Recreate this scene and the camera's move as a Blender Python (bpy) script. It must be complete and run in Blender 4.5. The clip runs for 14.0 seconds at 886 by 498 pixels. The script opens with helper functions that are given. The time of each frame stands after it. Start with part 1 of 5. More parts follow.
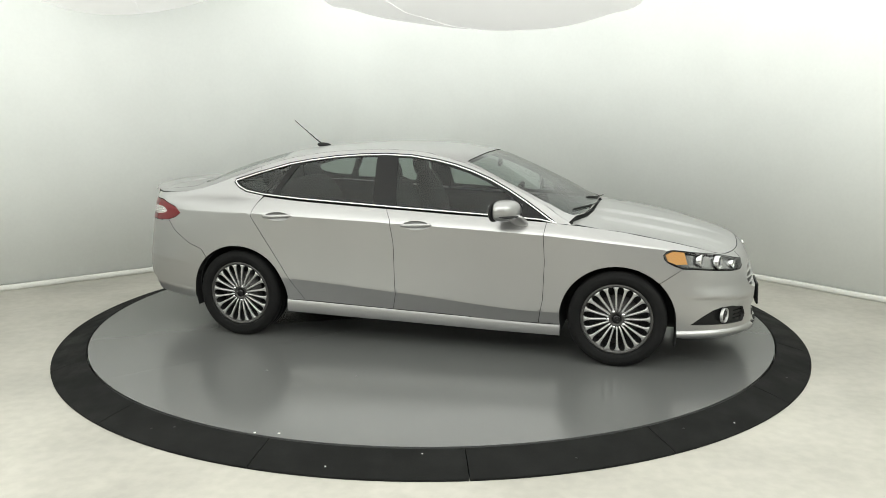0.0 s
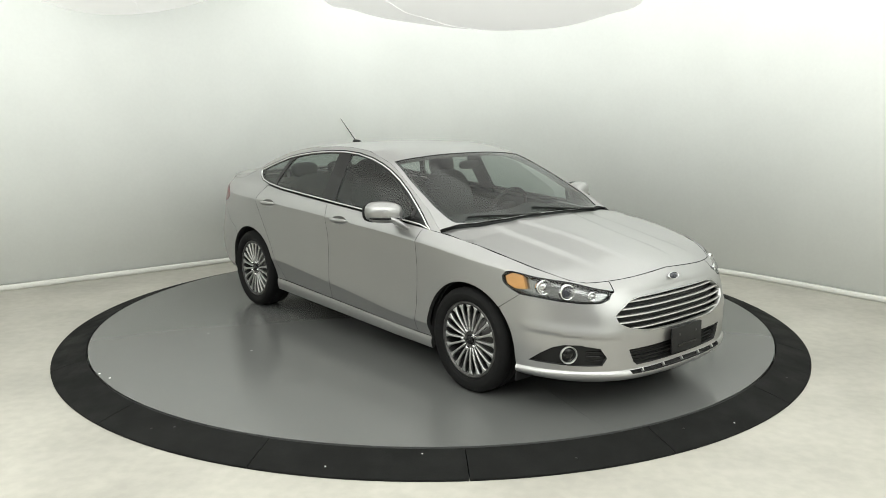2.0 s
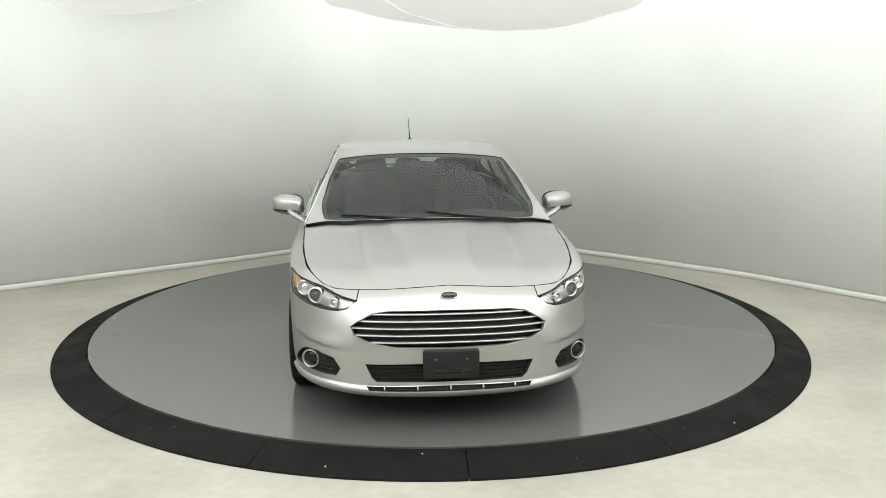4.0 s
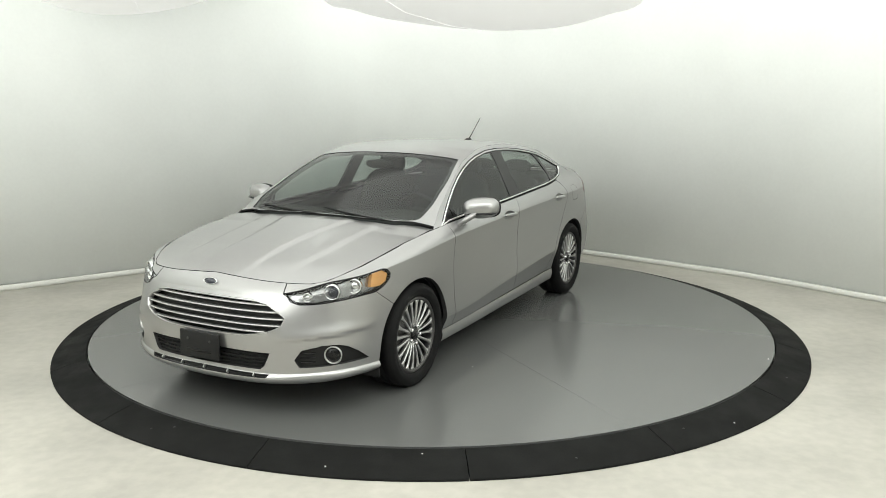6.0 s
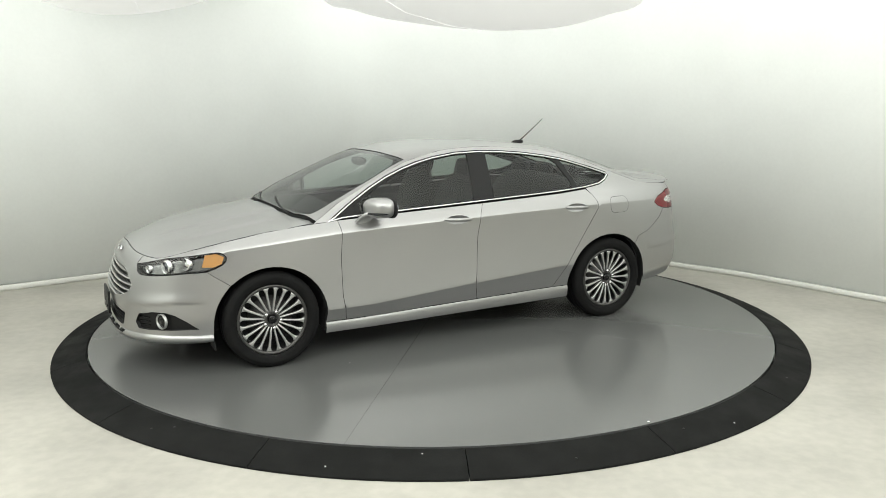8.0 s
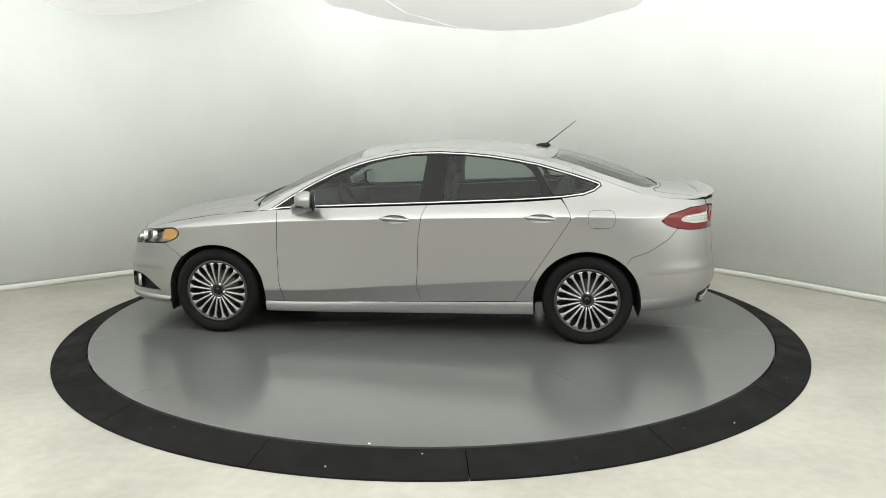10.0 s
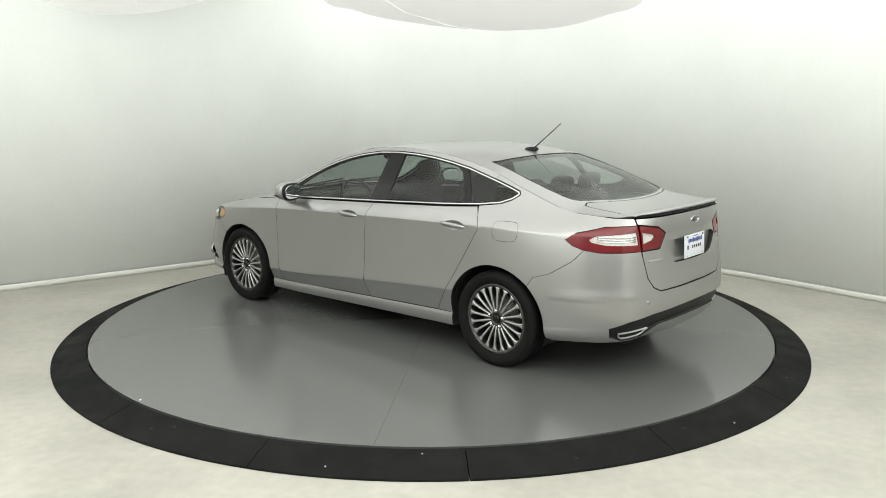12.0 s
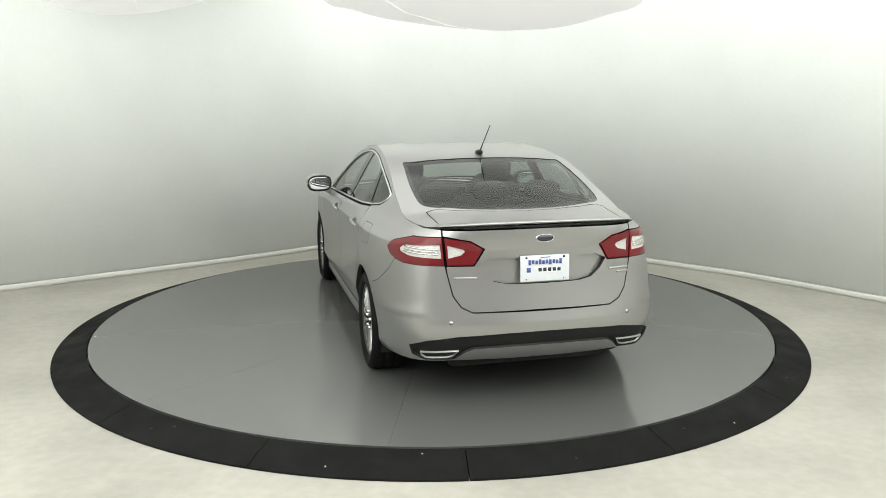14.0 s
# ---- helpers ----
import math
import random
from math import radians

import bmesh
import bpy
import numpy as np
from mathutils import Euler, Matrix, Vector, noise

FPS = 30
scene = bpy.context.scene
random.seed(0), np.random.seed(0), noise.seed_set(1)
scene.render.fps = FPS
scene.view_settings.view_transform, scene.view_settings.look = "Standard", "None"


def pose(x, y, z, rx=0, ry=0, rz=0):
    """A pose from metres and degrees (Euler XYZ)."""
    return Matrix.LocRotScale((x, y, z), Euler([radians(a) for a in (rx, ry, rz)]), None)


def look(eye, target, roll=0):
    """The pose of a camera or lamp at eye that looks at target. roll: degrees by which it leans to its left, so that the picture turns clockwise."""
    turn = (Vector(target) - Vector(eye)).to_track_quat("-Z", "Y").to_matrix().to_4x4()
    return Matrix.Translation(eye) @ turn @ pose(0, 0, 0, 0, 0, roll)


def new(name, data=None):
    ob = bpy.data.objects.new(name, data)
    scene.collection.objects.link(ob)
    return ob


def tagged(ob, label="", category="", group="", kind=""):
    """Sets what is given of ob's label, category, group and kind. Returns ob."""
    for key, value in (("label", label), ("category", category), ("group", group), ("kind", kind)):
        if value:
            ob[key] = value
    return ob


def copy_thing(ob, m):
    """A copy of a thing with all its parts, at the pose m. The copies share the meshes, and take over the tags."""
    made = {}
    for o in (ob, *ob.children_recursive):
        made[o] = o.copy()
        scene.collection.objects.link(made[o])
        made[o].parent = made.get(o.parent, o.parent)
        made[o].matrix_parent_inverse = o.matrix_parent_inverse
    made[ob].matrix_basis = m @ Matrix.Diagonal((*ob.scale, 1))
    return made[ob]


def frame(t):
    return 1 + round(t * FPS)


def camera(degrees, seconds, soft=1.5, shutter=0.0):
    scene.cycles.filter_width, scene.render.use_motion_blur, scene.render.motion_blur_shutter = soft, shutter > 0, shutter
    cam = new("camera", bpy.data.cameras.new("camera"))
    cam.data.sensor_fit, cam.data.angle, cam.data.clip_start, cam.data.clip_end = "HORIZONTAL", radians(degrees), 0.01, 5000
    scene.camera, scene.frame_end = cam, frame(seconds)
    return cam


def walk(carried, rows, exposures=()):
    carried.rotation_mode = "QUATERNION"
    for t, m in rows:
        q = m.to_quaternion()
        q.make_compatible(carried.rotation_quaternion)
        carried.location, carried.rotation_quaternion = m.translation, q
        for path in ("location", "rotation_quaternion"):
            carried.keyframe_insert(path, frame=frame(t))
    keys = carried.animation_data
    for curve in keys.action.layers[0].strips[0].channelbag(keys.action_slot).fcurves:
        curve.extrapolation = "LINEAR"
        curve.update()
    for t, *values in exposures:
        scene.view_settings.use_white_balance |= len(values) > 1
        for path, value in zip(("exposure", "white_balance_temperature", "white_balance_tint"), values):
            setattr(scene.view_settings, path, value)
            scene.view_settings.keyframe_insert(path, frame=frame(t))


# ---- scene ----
EXPOSURE = 0.46
# ------------------------------------------------------------ camera
EYE = Vector((0.0, -6.742, 1.798))
YAW, PITCH = radians(0.738), radians(10.535)
AIM = EYE + Vector((math.sin(YAW) * math.cos(PITCH), math.cos(YAW) * math.cos(PITCH), -math.sin(PITCH)))
cam = camera(57.2, 14.0, soft=0.8)
walk(cam, [(0.0, look(EYE, AIM, -0.07)), (14.0, look(EYE, AIM, -0.07))], exposures=[(0.0, EXPOSURE, 6500, 10), (14.0, EXPOSURE, 6500, 10)])

# ------------------------------------------------------------ plan of the place
FLOOR_Z = -0.088           # studio floor; the car's own ground plane is z = 0
R_DISC, R_RING = 2.719, 2.966
DISC_Z = -0.012            # top of the turntable deck
CEIL_Z = 3.45

# ------------------------------------------------------------ light
world = bpy.data.worlds.new("studio_world")
world.use_nodes = True
world.node_tree.nodes["Background"].inputs["Color"].default_value = (0.9, 0.95, 1.0, 1)
world.node_tree.nodes["Background"].inputs["Strength"].default_value = 0.02
scene.world = world


GLOW, FRONT_FILL_GLOW = 0.86, 2.15   # radiance of the ceiling cloth over the table, taken as lit from above, and of an unseen front one added to brighten the walls


# ------------------------------------------------------------ materials
def material(name, color, rough=0.5, metal=0.0, grain=0.0, grain_scale=60.0, stain=0.0, stain_scale=2.0,
             bump=0.0, coat=0.0, coat_rough=0.03, spec=0.5, rough_var=0.0, space="Object"):
    """A node material: a base colour with stains and grain at two scales, uneven gloss and fine relief."""
    m = bpy.data.materials.new(name)
    m.use_nodes = True
    nt = m.node_tree
    b = nt.nodes["Principled BSDF"]
    b.inputs["Base Color"].default_value = (*color, 1)
    b.inputs["Roughness"].default_value = rough
    b.inputs["Metallic"].default_value = metal
    b.inputs["Specular IOR Level"].default_value = spec
    b.inputs["Coat Weight"].default_value = coat
    b.inputs["Coat Roughness"].default_value = coat_rough
    tc = nt.nodes.new("ShaderNodeTexCoord")

    def tex(scale, detail=4.0):
        n = nt.nodes.new("ShaderNodeTexNoise")
        n.inputs["Scale"].default_value, n.inputs["Detail"].default_value = scale, detail
        nt.links.new(tc.outputs[space], n.inputs["Vector"])
        return n

    def ranged(n, lo, hi, a=0.35, z=0.65):
        r = nt.nodes.new("ShaderNodeMapRange")
        for key, v in (("From Min", a), ("From Max", z), ("To Min", lo), ("To Max", hi)):
            r.inputs[key].default_value = v
        nt.links.new(n.outputs["Fac"], r.inputs["Value"])
        return r

    last = None
    for amount, scale in ((stain, stain_scale), (grain, grain_scale)):
        if amount:
            r = ranged(tex(scale), 1 - amount, 1 + amount)
            mul = nt.nodes.new("ShaderNodeVectorMath")
            mul.operation = "MULTIPLY"
            if last is None:
                mul.inputs[0].default_value = color
            else:
                nt.links.new(last, mul.inputs[0])
            comb = nt.nodes.new("ShaderNodeCombineXYZ")
            for k in range(3):
                nt.links.new(r.outputs["Result"], comb.inputs[k])
            nt.links.new(comb.outputs["Vector"], mul.inputs[1])
            last = mul.outputs["Vector"]
    if last is not None:
        nt.links.new(last, b.inputs["Base Color"])
    if rough_var:
        r = ranged(tex(stain_scale * 1.7), max(rough - rough_var, 0.02), rough + rough_var)
        nt.links.new(r.outputs["Result"], b.inputs["Roughness"])
    if bump:
        n = tex(grain_scale)
        bp = nt.nodes.new("ShaderNodeBump")
        bp.inputs["Strength"].default_value, bp.inputs["Distance"].default_value = 1.0, bump
        nt.links.new(n.outputs["Fac"], bp.inputs["Height"])
        nt.links.new(bp.outputs["Normal"], b.inputs["Normal"])
    return m


M_WALL = material("white_cyclorama_paint", (0.90, 0.92, 0.90), 0.6, stain=0.025, stain_scale=0.9, grain=0.008, grain_scale=30, bump=0.0006)
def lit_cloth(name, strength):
    """White cloth with an even glow of its own, in place of lamps above it."""
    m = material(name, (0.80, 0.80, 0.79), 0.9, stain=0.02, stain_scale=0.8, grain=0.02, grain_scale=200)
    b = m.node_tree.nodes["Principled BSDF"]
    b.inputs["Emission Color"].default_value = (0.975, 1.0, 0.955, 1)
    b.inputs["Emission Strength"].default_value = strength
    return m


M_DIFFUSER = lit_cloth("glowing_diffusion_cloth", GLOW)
M_FRONT_FILL = lit_cloth("front_fill_cloth", FRONT_FILL_GLOW)
M_GREYFLAG = material("grey_light_flag", (0.24, 0.24, 0.235), 0.7, stain=0.05, stain_scale=0.8, grain=0.02, grain_scale=40)
M_FLOOR = material("worn_white_floor_paint", (0.395, 0.38, 0.338), 0.5, stain=0.11, stain_scale=1.1, grain=0.05, grain_scale=14, bump=0.0006, rough_var=0.08)
M_DISC = material("grey_turntable_paint", (0.118, 0.12, 0.117), 0.2, spec=0.85, stain=0.015, stain_scale=0.7, grain=0.01, grain_scale=300)
M_RUBBER = material("black_rubber_ramp", (0.0085, 0.0088, 0.0083), 0.78, spec=0.12, stain=0.06, stain_scale=3.5, grain=0.18, grain_scale=160, bump=0.0008, rough_var=0.1)
M_SWAG = material("glowing_swag_cloth", (0.83, 0.83, 0.82), 0.9, stain=0.02, stain_scale=1.0, grain=0.02, grain_scale=200)
# Weak emission added to lift the bellies out of grey; they are no lamp.
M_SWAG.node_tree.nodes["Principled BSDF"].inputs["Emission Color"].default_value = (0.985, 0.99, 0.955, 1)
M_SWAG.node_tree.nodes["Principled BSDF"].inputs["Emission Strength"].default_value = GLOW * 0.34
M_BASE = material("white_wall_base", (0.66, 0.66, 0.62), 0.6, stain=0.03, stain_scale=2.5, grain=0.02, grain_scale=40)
M_SCUFF = material("dark_scratch", (0.12, 0.12, 0.115), 0.5, grain=0.2, grain_scale=80)
M_CHIP = material("white_paint_chip", (0.75, 0.75, 0.72), 0.6, grain=0.1, grain_scale=200)

M_BLACK_SCREW = material("black_screw", (0.008, 0.008, 0.008), 0.4, metal=0.4, grain=0.1, grain_scale=100)


M_PAINT = material("silver_metallic_paint", (0.415, 0.412, 0.41), 0.33, metal=0.9, grain=0.10, grain_scale=700, stain=0.012, stain_scale=3, coat=0.45, coat_rough=0.06)
M_CHROME = material("bright_chrome", (0.78, 0.78, 0.78), 0.12, metal=1.0, grain=0.02, grain_scale=50)
M_ALLOY = material("machined_alloy", (0.50, 0.50, 0.49), 0.36, metal=0.85, grain=0.05, grain_scale=120, coat=0.3)
M_DARKALLOY = material("dark_alloy", (0.022, 0.022, 0.022), 0.5, metal=0.3, spec=0.3, grain=0.1, grain_scale=120)
M_TYRE = material("black_tyre_rubber", (0.006, 0.006, 0.006), 0.8, spec=0.2, grain=0.2, grain_scale=150, stain=0.15, stain_scale=6, bump=0.0006)
M_BLACK = material("black_plastic", (0.010, 0.010, 0.010), 0.5, spec=0.3, grain=0.15, grain_scale=200, bump=0.0002)
M_GLOSSBLACK = material("gloss_black_trim", (0.008, 0.008, 0.008), 0.15, spec=0.3, grain=0.05, grain_scale=100)
M_INNER = material("dark_underbody_and_seam_shade", (0.012, 0.012, 0.012), 0.8, grain=0.2, grain_scale=40)
M_CABIN = material("charcoal_cabin_trim", (0.022, 0.022, 0.022), 0.8, spec=0.25, grain=0.1, grain_scale=80)
M_SEAT = material("charcoal_leather", (0.022, 0.022, 0.023), 0.6, spec=0.3, grain=0.03, grain_scale=40)
M_REFLECT = material("lamp_reflector", (0.42, 0.42, 0.425), 0.2, metal=0.9, grain=0.06, grain_scale=40)
M_AMBER = material("amber_reflector", (0.62, 0.31, 0.10), 0.25, grain=0.08, grain_scale=260, coat=0.6)
M_RED = material("red_tail_lens", (0.15, 0.006, 0.010), 0.22, spec=0.35, grain=0.05, grain_scale=300, coat=0.35)
M_WHITELENS = material("clear_ribbed_lens", (0.62, 0.62, 0.60), 0.2, grain=0.12, grain_scale=90, coat=0.8)
M_PLATE = material("white_plate", (0.72, 0.74, 0.78), 0.35, grain=0.02, grain_scale=60)
M_BLUE = material("blue_print", (0.07, 0.10, 0.30), 0.4, grain=0.04, grain_scale=80)
M_BADGE = material("dark_blue_badge", (0.012, 0.015, 0.028), 0.2, grain=0.05, grain_scale=90, coat=0.8)
M_STEEL = material("brake_steel", (0.09, 0.088, 0.085), 0.45, metal=0.8, grain=0.08, grain_scale=90)
M_MIRROR = material("mirror_glass", (0.75, 0.78, 0.80), 0.02, metal=1.0, grain=0.01, grain_scale=20)


def glass(name, tint, rough=0.02):
    """A thin pane: tinted see-through with a surface gloss."""
    m = bpy.data.materials.new(name)
    m.use_nodes = True
    nt = m.node_tree
    nt.nodes.remove(nt.nodes["Principled BSDF"])
    out = nt.nodes["Material Output"]
    tr, gl, mix, lw, pw, ml = (nt.nodes.new("ShaderNode" + k) for k in ("BsdfTransparent", "BsdfGlossy", "MixShader", "LayerWeight", "Math", "Math"))
    tr.inputs["Color"].default_value = (*tint, 1)
    gl.inputs["Roughness"].default_value = rough
    lw.inputs["Blend"].default_value = 0.5
    pw.operation, pw.inputs[1].default_value = "POWER", 4.5
    ml.operation, ml.inputs[1].default_value, ml.inputs[2].default_value = "MULTIPLY_ADD", 0.9, 0.05
    nt.links.new(lw.outputs["Facing"], pw.inputs[0])
    nt.links.new(pw.outputs["Value"], ml.inputs[0])
    nt.links.new(ml.outputs["Value"], mix.inputs["Fac"])
    nt.links.new(tr.outputs["BSDF"], mix.inputs[1])
    nt.links.new(gl.outputs["BSDF"], mix.inputs[2])
    nt.links.new(mix.outputs["Shader"], out.inputs["Surface"])
    return m


M_GLASS = glass("clear_tinted_glass", (0.72, 0.78, 0.75))
M_SIDEGLASS = glass("tinted_side_glass", (0.56, 0.62, 0.595))
M_LENS = glass("clear_lamp_lens", (0.94, 0.95, 0.95))


# ------------------------------------------------------------ mesh helpers
def mesh_object(name, bm, mat, parent=None, label="", smooth=True):
    me = bpy.data.meshes.new(name)
    bmesh.ops.recalc_face_normals(bm, faces=bm.faces)
    bm.to_mesh(me)
    bm.free()
    if smooth:
        for p in me.polygons:
            p.use_smooth = True
    me.materials.append(mat)
    ob = new(name, me)
    if parent is not None:
        ob.parent = parent
    if label:
        ob["label"] = label
    return ob


def part(name, bm, mat, parent, label="", smooth=True):
    return mesh_object(name, bm, mat, parent, label, smooth)


def pchip(xs, ys):
    """A smooth curve through points that does not overshoot, with no kinks."""
    xs, ys = list(map(float, xs)), list(map(float, ys))
    n = len(xs)
    h = [xs[i + 1] - xs[i] for i in range(n - 1)]
    d = [(ys[i + 1] - ys[i]) / h[i] for i in range(n - 1)]
    m = [d[0]] + [0.0] * (n - 2) + [d[-1]]
    for i in range(1, n - 1):
        if d[i - 1] * d[i] > 0:
            w1, w2 = 2 * h[i] + h[i - 1], h[i] + 2 * h[i - 1]
            m[i] = (w1 + w2) / (w1 / d[i - 1] + w2 / d[i])

    def f(x):
        if x <= xs[0]:
            return ys[0]
        if x >= xs[-1]:
            return ys[-1]
        i = 0
        while x > xs[i + 1]:
            i += 1
        t = (x - xs[i]) / h[i]
        return (ys[i] * (1 + 2 * t) * (1 - t) ** 2 + m[i] * h[i] * t * (1 - t) ** 2
                + ys[i + 1] * t * t * (3 - 2 * t) + m[i + 1] * h[i] * t * t * (t - 1))
    return f


def catmull(points, n, closed=False):
    """n points a span on a smooth curve through the points."""
    pts = [Vector(p) for p in points]
    k = len(pts)
    out = []
    for i in range(k if closed else k - 1):
        p = [pts[(i + j) % k] if closed else pts[min(max(i + j, 0), k - 1)] for j in (-1, 0, 1, 2)]
        for j in range(n):
            t = j / n
            out.append(0.5 * (2 * p[1] + (p[2] - p[0]) * t + (2 * p[0] - 5 * p[1] + 4 * p[2] - p[3]) * t * t
                              + (3 * p[1] - p[0] - 3 * p[2] + p[3]) * t ** 3))
    if not closed:
        out.append(pts[-1])
    return out


# ------------------------------------------------------------ studio
WALL_PLAN = [(-1.52, 3.36), (-1.84, 3.07), (-2.135, 2.82), (-2.68, 2.385), (-3.2, 2.01), (-3.67, 1.665), (-4.06, 1.37), (-4.5, 1.02), (-5.0, 0.3), (-5.25, -1.2), (-5.2, -4.5),
             (-4.9, -7.2), (-3.6, -8.6), (0, -9.0), (3.6, -8.6), (4.9, -7.2), (5.25, -4.5), (5.2, -1.5), (4.76, -0.3),
             (4.3, 0.48), (4.0, 0.86), (3.66, 1.3), (3.255, 1.77), (2.77, 2.22), (2.245, 2.70), (1.95, 2.96), (1.5, 3.34), (0.95, 3.70), (0.2, 3.97), (-0.55, 4.0), (-1.1, 3.73)]
wall_curve = catmull([(x, y, 0) for x, y in WALL_PLAN], 8, True)


def offset_loop(loop, d):
    """The closed plan loop, moved outwards by d."""
    n = len(loop)
    out = []
    for i in range(n):
        t = (loop[(i + 1) % n] - loop[i - 1]).normalized()
        out.append(loop[i] + Vector((-t.y, t.x, 0)) * -d)
    return out


def swept(loop, profile):
    """A closed profile of (outward, z) carried round the closed plan loop."""
    bm = bmesh.new()
    rows = [[bm.verts.new((p.x, p.y, z)) for p in offset_loop(loop, d)] for d, z in profile]
    n = len(loop)
    for a, b in zip(rows, rows[1:] + rows[:1]):
        for i in range(n):
            bm.faces.new((a[i], a[(i + 1) % n], b[(i + 1) % n], b[i]))
    return bm


sign = 1 if sum((wall_curve[i - 1].x * wall_curve[i].y - wall_curve[i].x * wall_curve[i - 1].y) for i in range(len(wall_curve))) > 0 else -1
if sign < 0:
    wall_curve = wall_curve[::-1]
wall = mesh_object("wall_cyclorama", swept(wall_curve, [(0.0, FLOOR_Z), (0.0, 3.8), (0.12, 3.8), (0.12, FLOOR_Z)]), M_WALL)
tagged(wall, "curved white cyclorama wall, softly lit", "wall", kind="structure")
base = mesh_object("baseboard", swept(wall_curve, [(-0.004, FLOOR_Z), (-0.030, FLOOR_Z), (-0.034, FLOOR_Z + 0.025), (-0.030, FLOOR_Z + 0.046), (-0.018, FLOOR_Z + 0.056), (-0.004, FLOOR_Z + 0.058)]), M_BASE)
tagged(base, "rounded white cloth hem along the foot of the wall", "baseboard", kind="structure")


def disc_bm(r0, r1, z0, z1, n=192, top=None):
    bm = bmesh.new()
    prof = top or [(r0, z1), (r1, z1), (r1, z0), (r0, z0)]
    rows = [[bm.verts.new((r * math.cos(2 * math.pi * i / n), r * math.sin(2 * math.pi * i / n), z)) for i in range(n)] for r, z in prof]
    for a, b in zip(rows, rows[1:]):
        for i in range(n):
            bm.faces.new((a[i], a[(i + 1) % n], b[(i + 1) % n], b[i]))
    return bm, rows


# floor: one slab under everything
bm = bmesh.new()
top = [bm.verts.new((p.x, p.y, FLOOR_Z)) for p in offset_loop(wall_curve, 0.1)]
bm.faces.new(top)
low = [bm.verts.new((p.x, p.y, FLOOR_Z - 0.15)) for p in offset_loop(wall_curve, 0.1)]
bm.faces.new(low[::-1])
for i in range(len(top)):
    bm.faces.new((top[i - 1], low[i - 1], low[i], top[i]))
floor = mesh_object("floor", bm, M_FLOOR, smooth=False)
tagged(floor, "scuffed cream-white painted studio floor", "floor", kind="structure")


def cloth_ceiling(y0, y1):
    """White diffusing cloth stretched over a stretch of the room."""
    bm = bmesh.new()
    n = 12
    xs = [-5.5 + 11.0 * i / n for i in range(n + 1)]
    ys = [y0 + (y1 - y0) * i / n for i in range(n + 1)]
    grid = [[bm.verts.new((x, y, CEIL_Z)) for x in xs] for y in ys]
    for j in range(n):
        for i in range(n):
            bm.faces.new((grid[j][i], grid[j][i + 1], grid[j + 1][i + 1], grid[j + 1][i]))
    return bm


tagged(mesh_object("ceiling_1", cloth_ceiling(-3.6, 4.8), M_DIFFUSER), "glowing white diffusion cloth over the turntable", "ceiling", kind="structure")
# Unseen cloth added towards the viewer, to brighten the far walls.
tagged(mesh_object("ceiling_front_fill", cloth_ceiling(-9.2, -3.6), M_FRONT_FILL), "unseen glowing cloth over the front of the studio, added to brighten the far walls", "ceiling", kind="structure")


# bellies of slack cloth under the ceiling: the lowest line of each, end to end
BELLIES = [[(-4.35, 0.55, CEIL_Z), (-3.95, 0.80, 2.90), (-3.62, 1.10, 2.69), (-3.38, 1.36, 2.615), (-3.12, 1.64, 2.61), (-2.80, 1.97, 2.68), (-2.41, 2.33, 2.83), (-2.05, 2.62, 3.05), (-1.75, 2.85, CEIL_Z)],
           [(-1.45, 2.75, CEIL_Z), (-1.20, 2.64, 2.87), (-0.88, 2.62, 2.76), (-0.52, 2.60, 2.665), (0.0, 2.58, 2.59), (0.55, 2.55, 2.535), (1.0, 2.48, 2.53), (1.44, 2.35, 2.56), (1.86, 2.12, 2.66), (2.20, 1.86, 2.80), (2.55, 1.50, CEIL_Z)]]


def belly(line):
    """Slack cloth: from the ceiling behind the lowest line, round it, and forward up to the ceiling again."""
    pts = catmull(line, 6)
    bm = bmesh.new()
    rows = []
    for i, p in enumerate(pts):
        t = (pts[min(i + 1, len(pts) - 1)] - pts[max(i - 1, 0)]).normalized()
        out = Vector((t.y, -t.x, 0)).normalized()
        h = max(CEIL_Z - p.z, 0.01)
        row = []
        for d, z in ((-0.20, 1.0), (-0.16, 0.6), (-0.12, 0.3), (-0.07, 0.10), (0.0, 0.0), (0.12, 0.02), (0.3, 0.10), (0.55, 0.26), (0.85, 0.50), (1.15, 0.76), (1.5, 1.0)):
            w = 0.010 * math.sin(i * 1.1 + 3 * d) * min(1.0, h) * (1 if 0 < z < 1 else 0)
            row.append(bm.verts.new(p + out * d * min(1.0, 0.35 + h) + Vector((0, 0, h * z + w - (0.004 if z == 1.0 else 0)))))
        rows.append(row)
    for a, b in zip(rows, rows[1:]):
        for k in range(10):
            bm.faces.new((a[k], b[k], b[k + 1], a[k + 1]))
    return bm, rows


def cloth_seam(points, width):
    """A sewn ridge in the cloth."""
    bm = bmesh.new()
    pts = catmull(points, 6)
    rows = []
    for p in pts:
        rows.append([bm.verts.new(p + Vector(q) * width) for q in ((0, 0.5, 0.4), (-0.5, 0, 0), (0, -0.5, -0.5), (0.5, 0, 0))])
    for a, b in zip(rows, rows[1:]):
        for k in range(4):
            bm.faces.new((a[k], a[(k + 1) % 4], b[(k + 1) % 4], b[k]))
    return bm


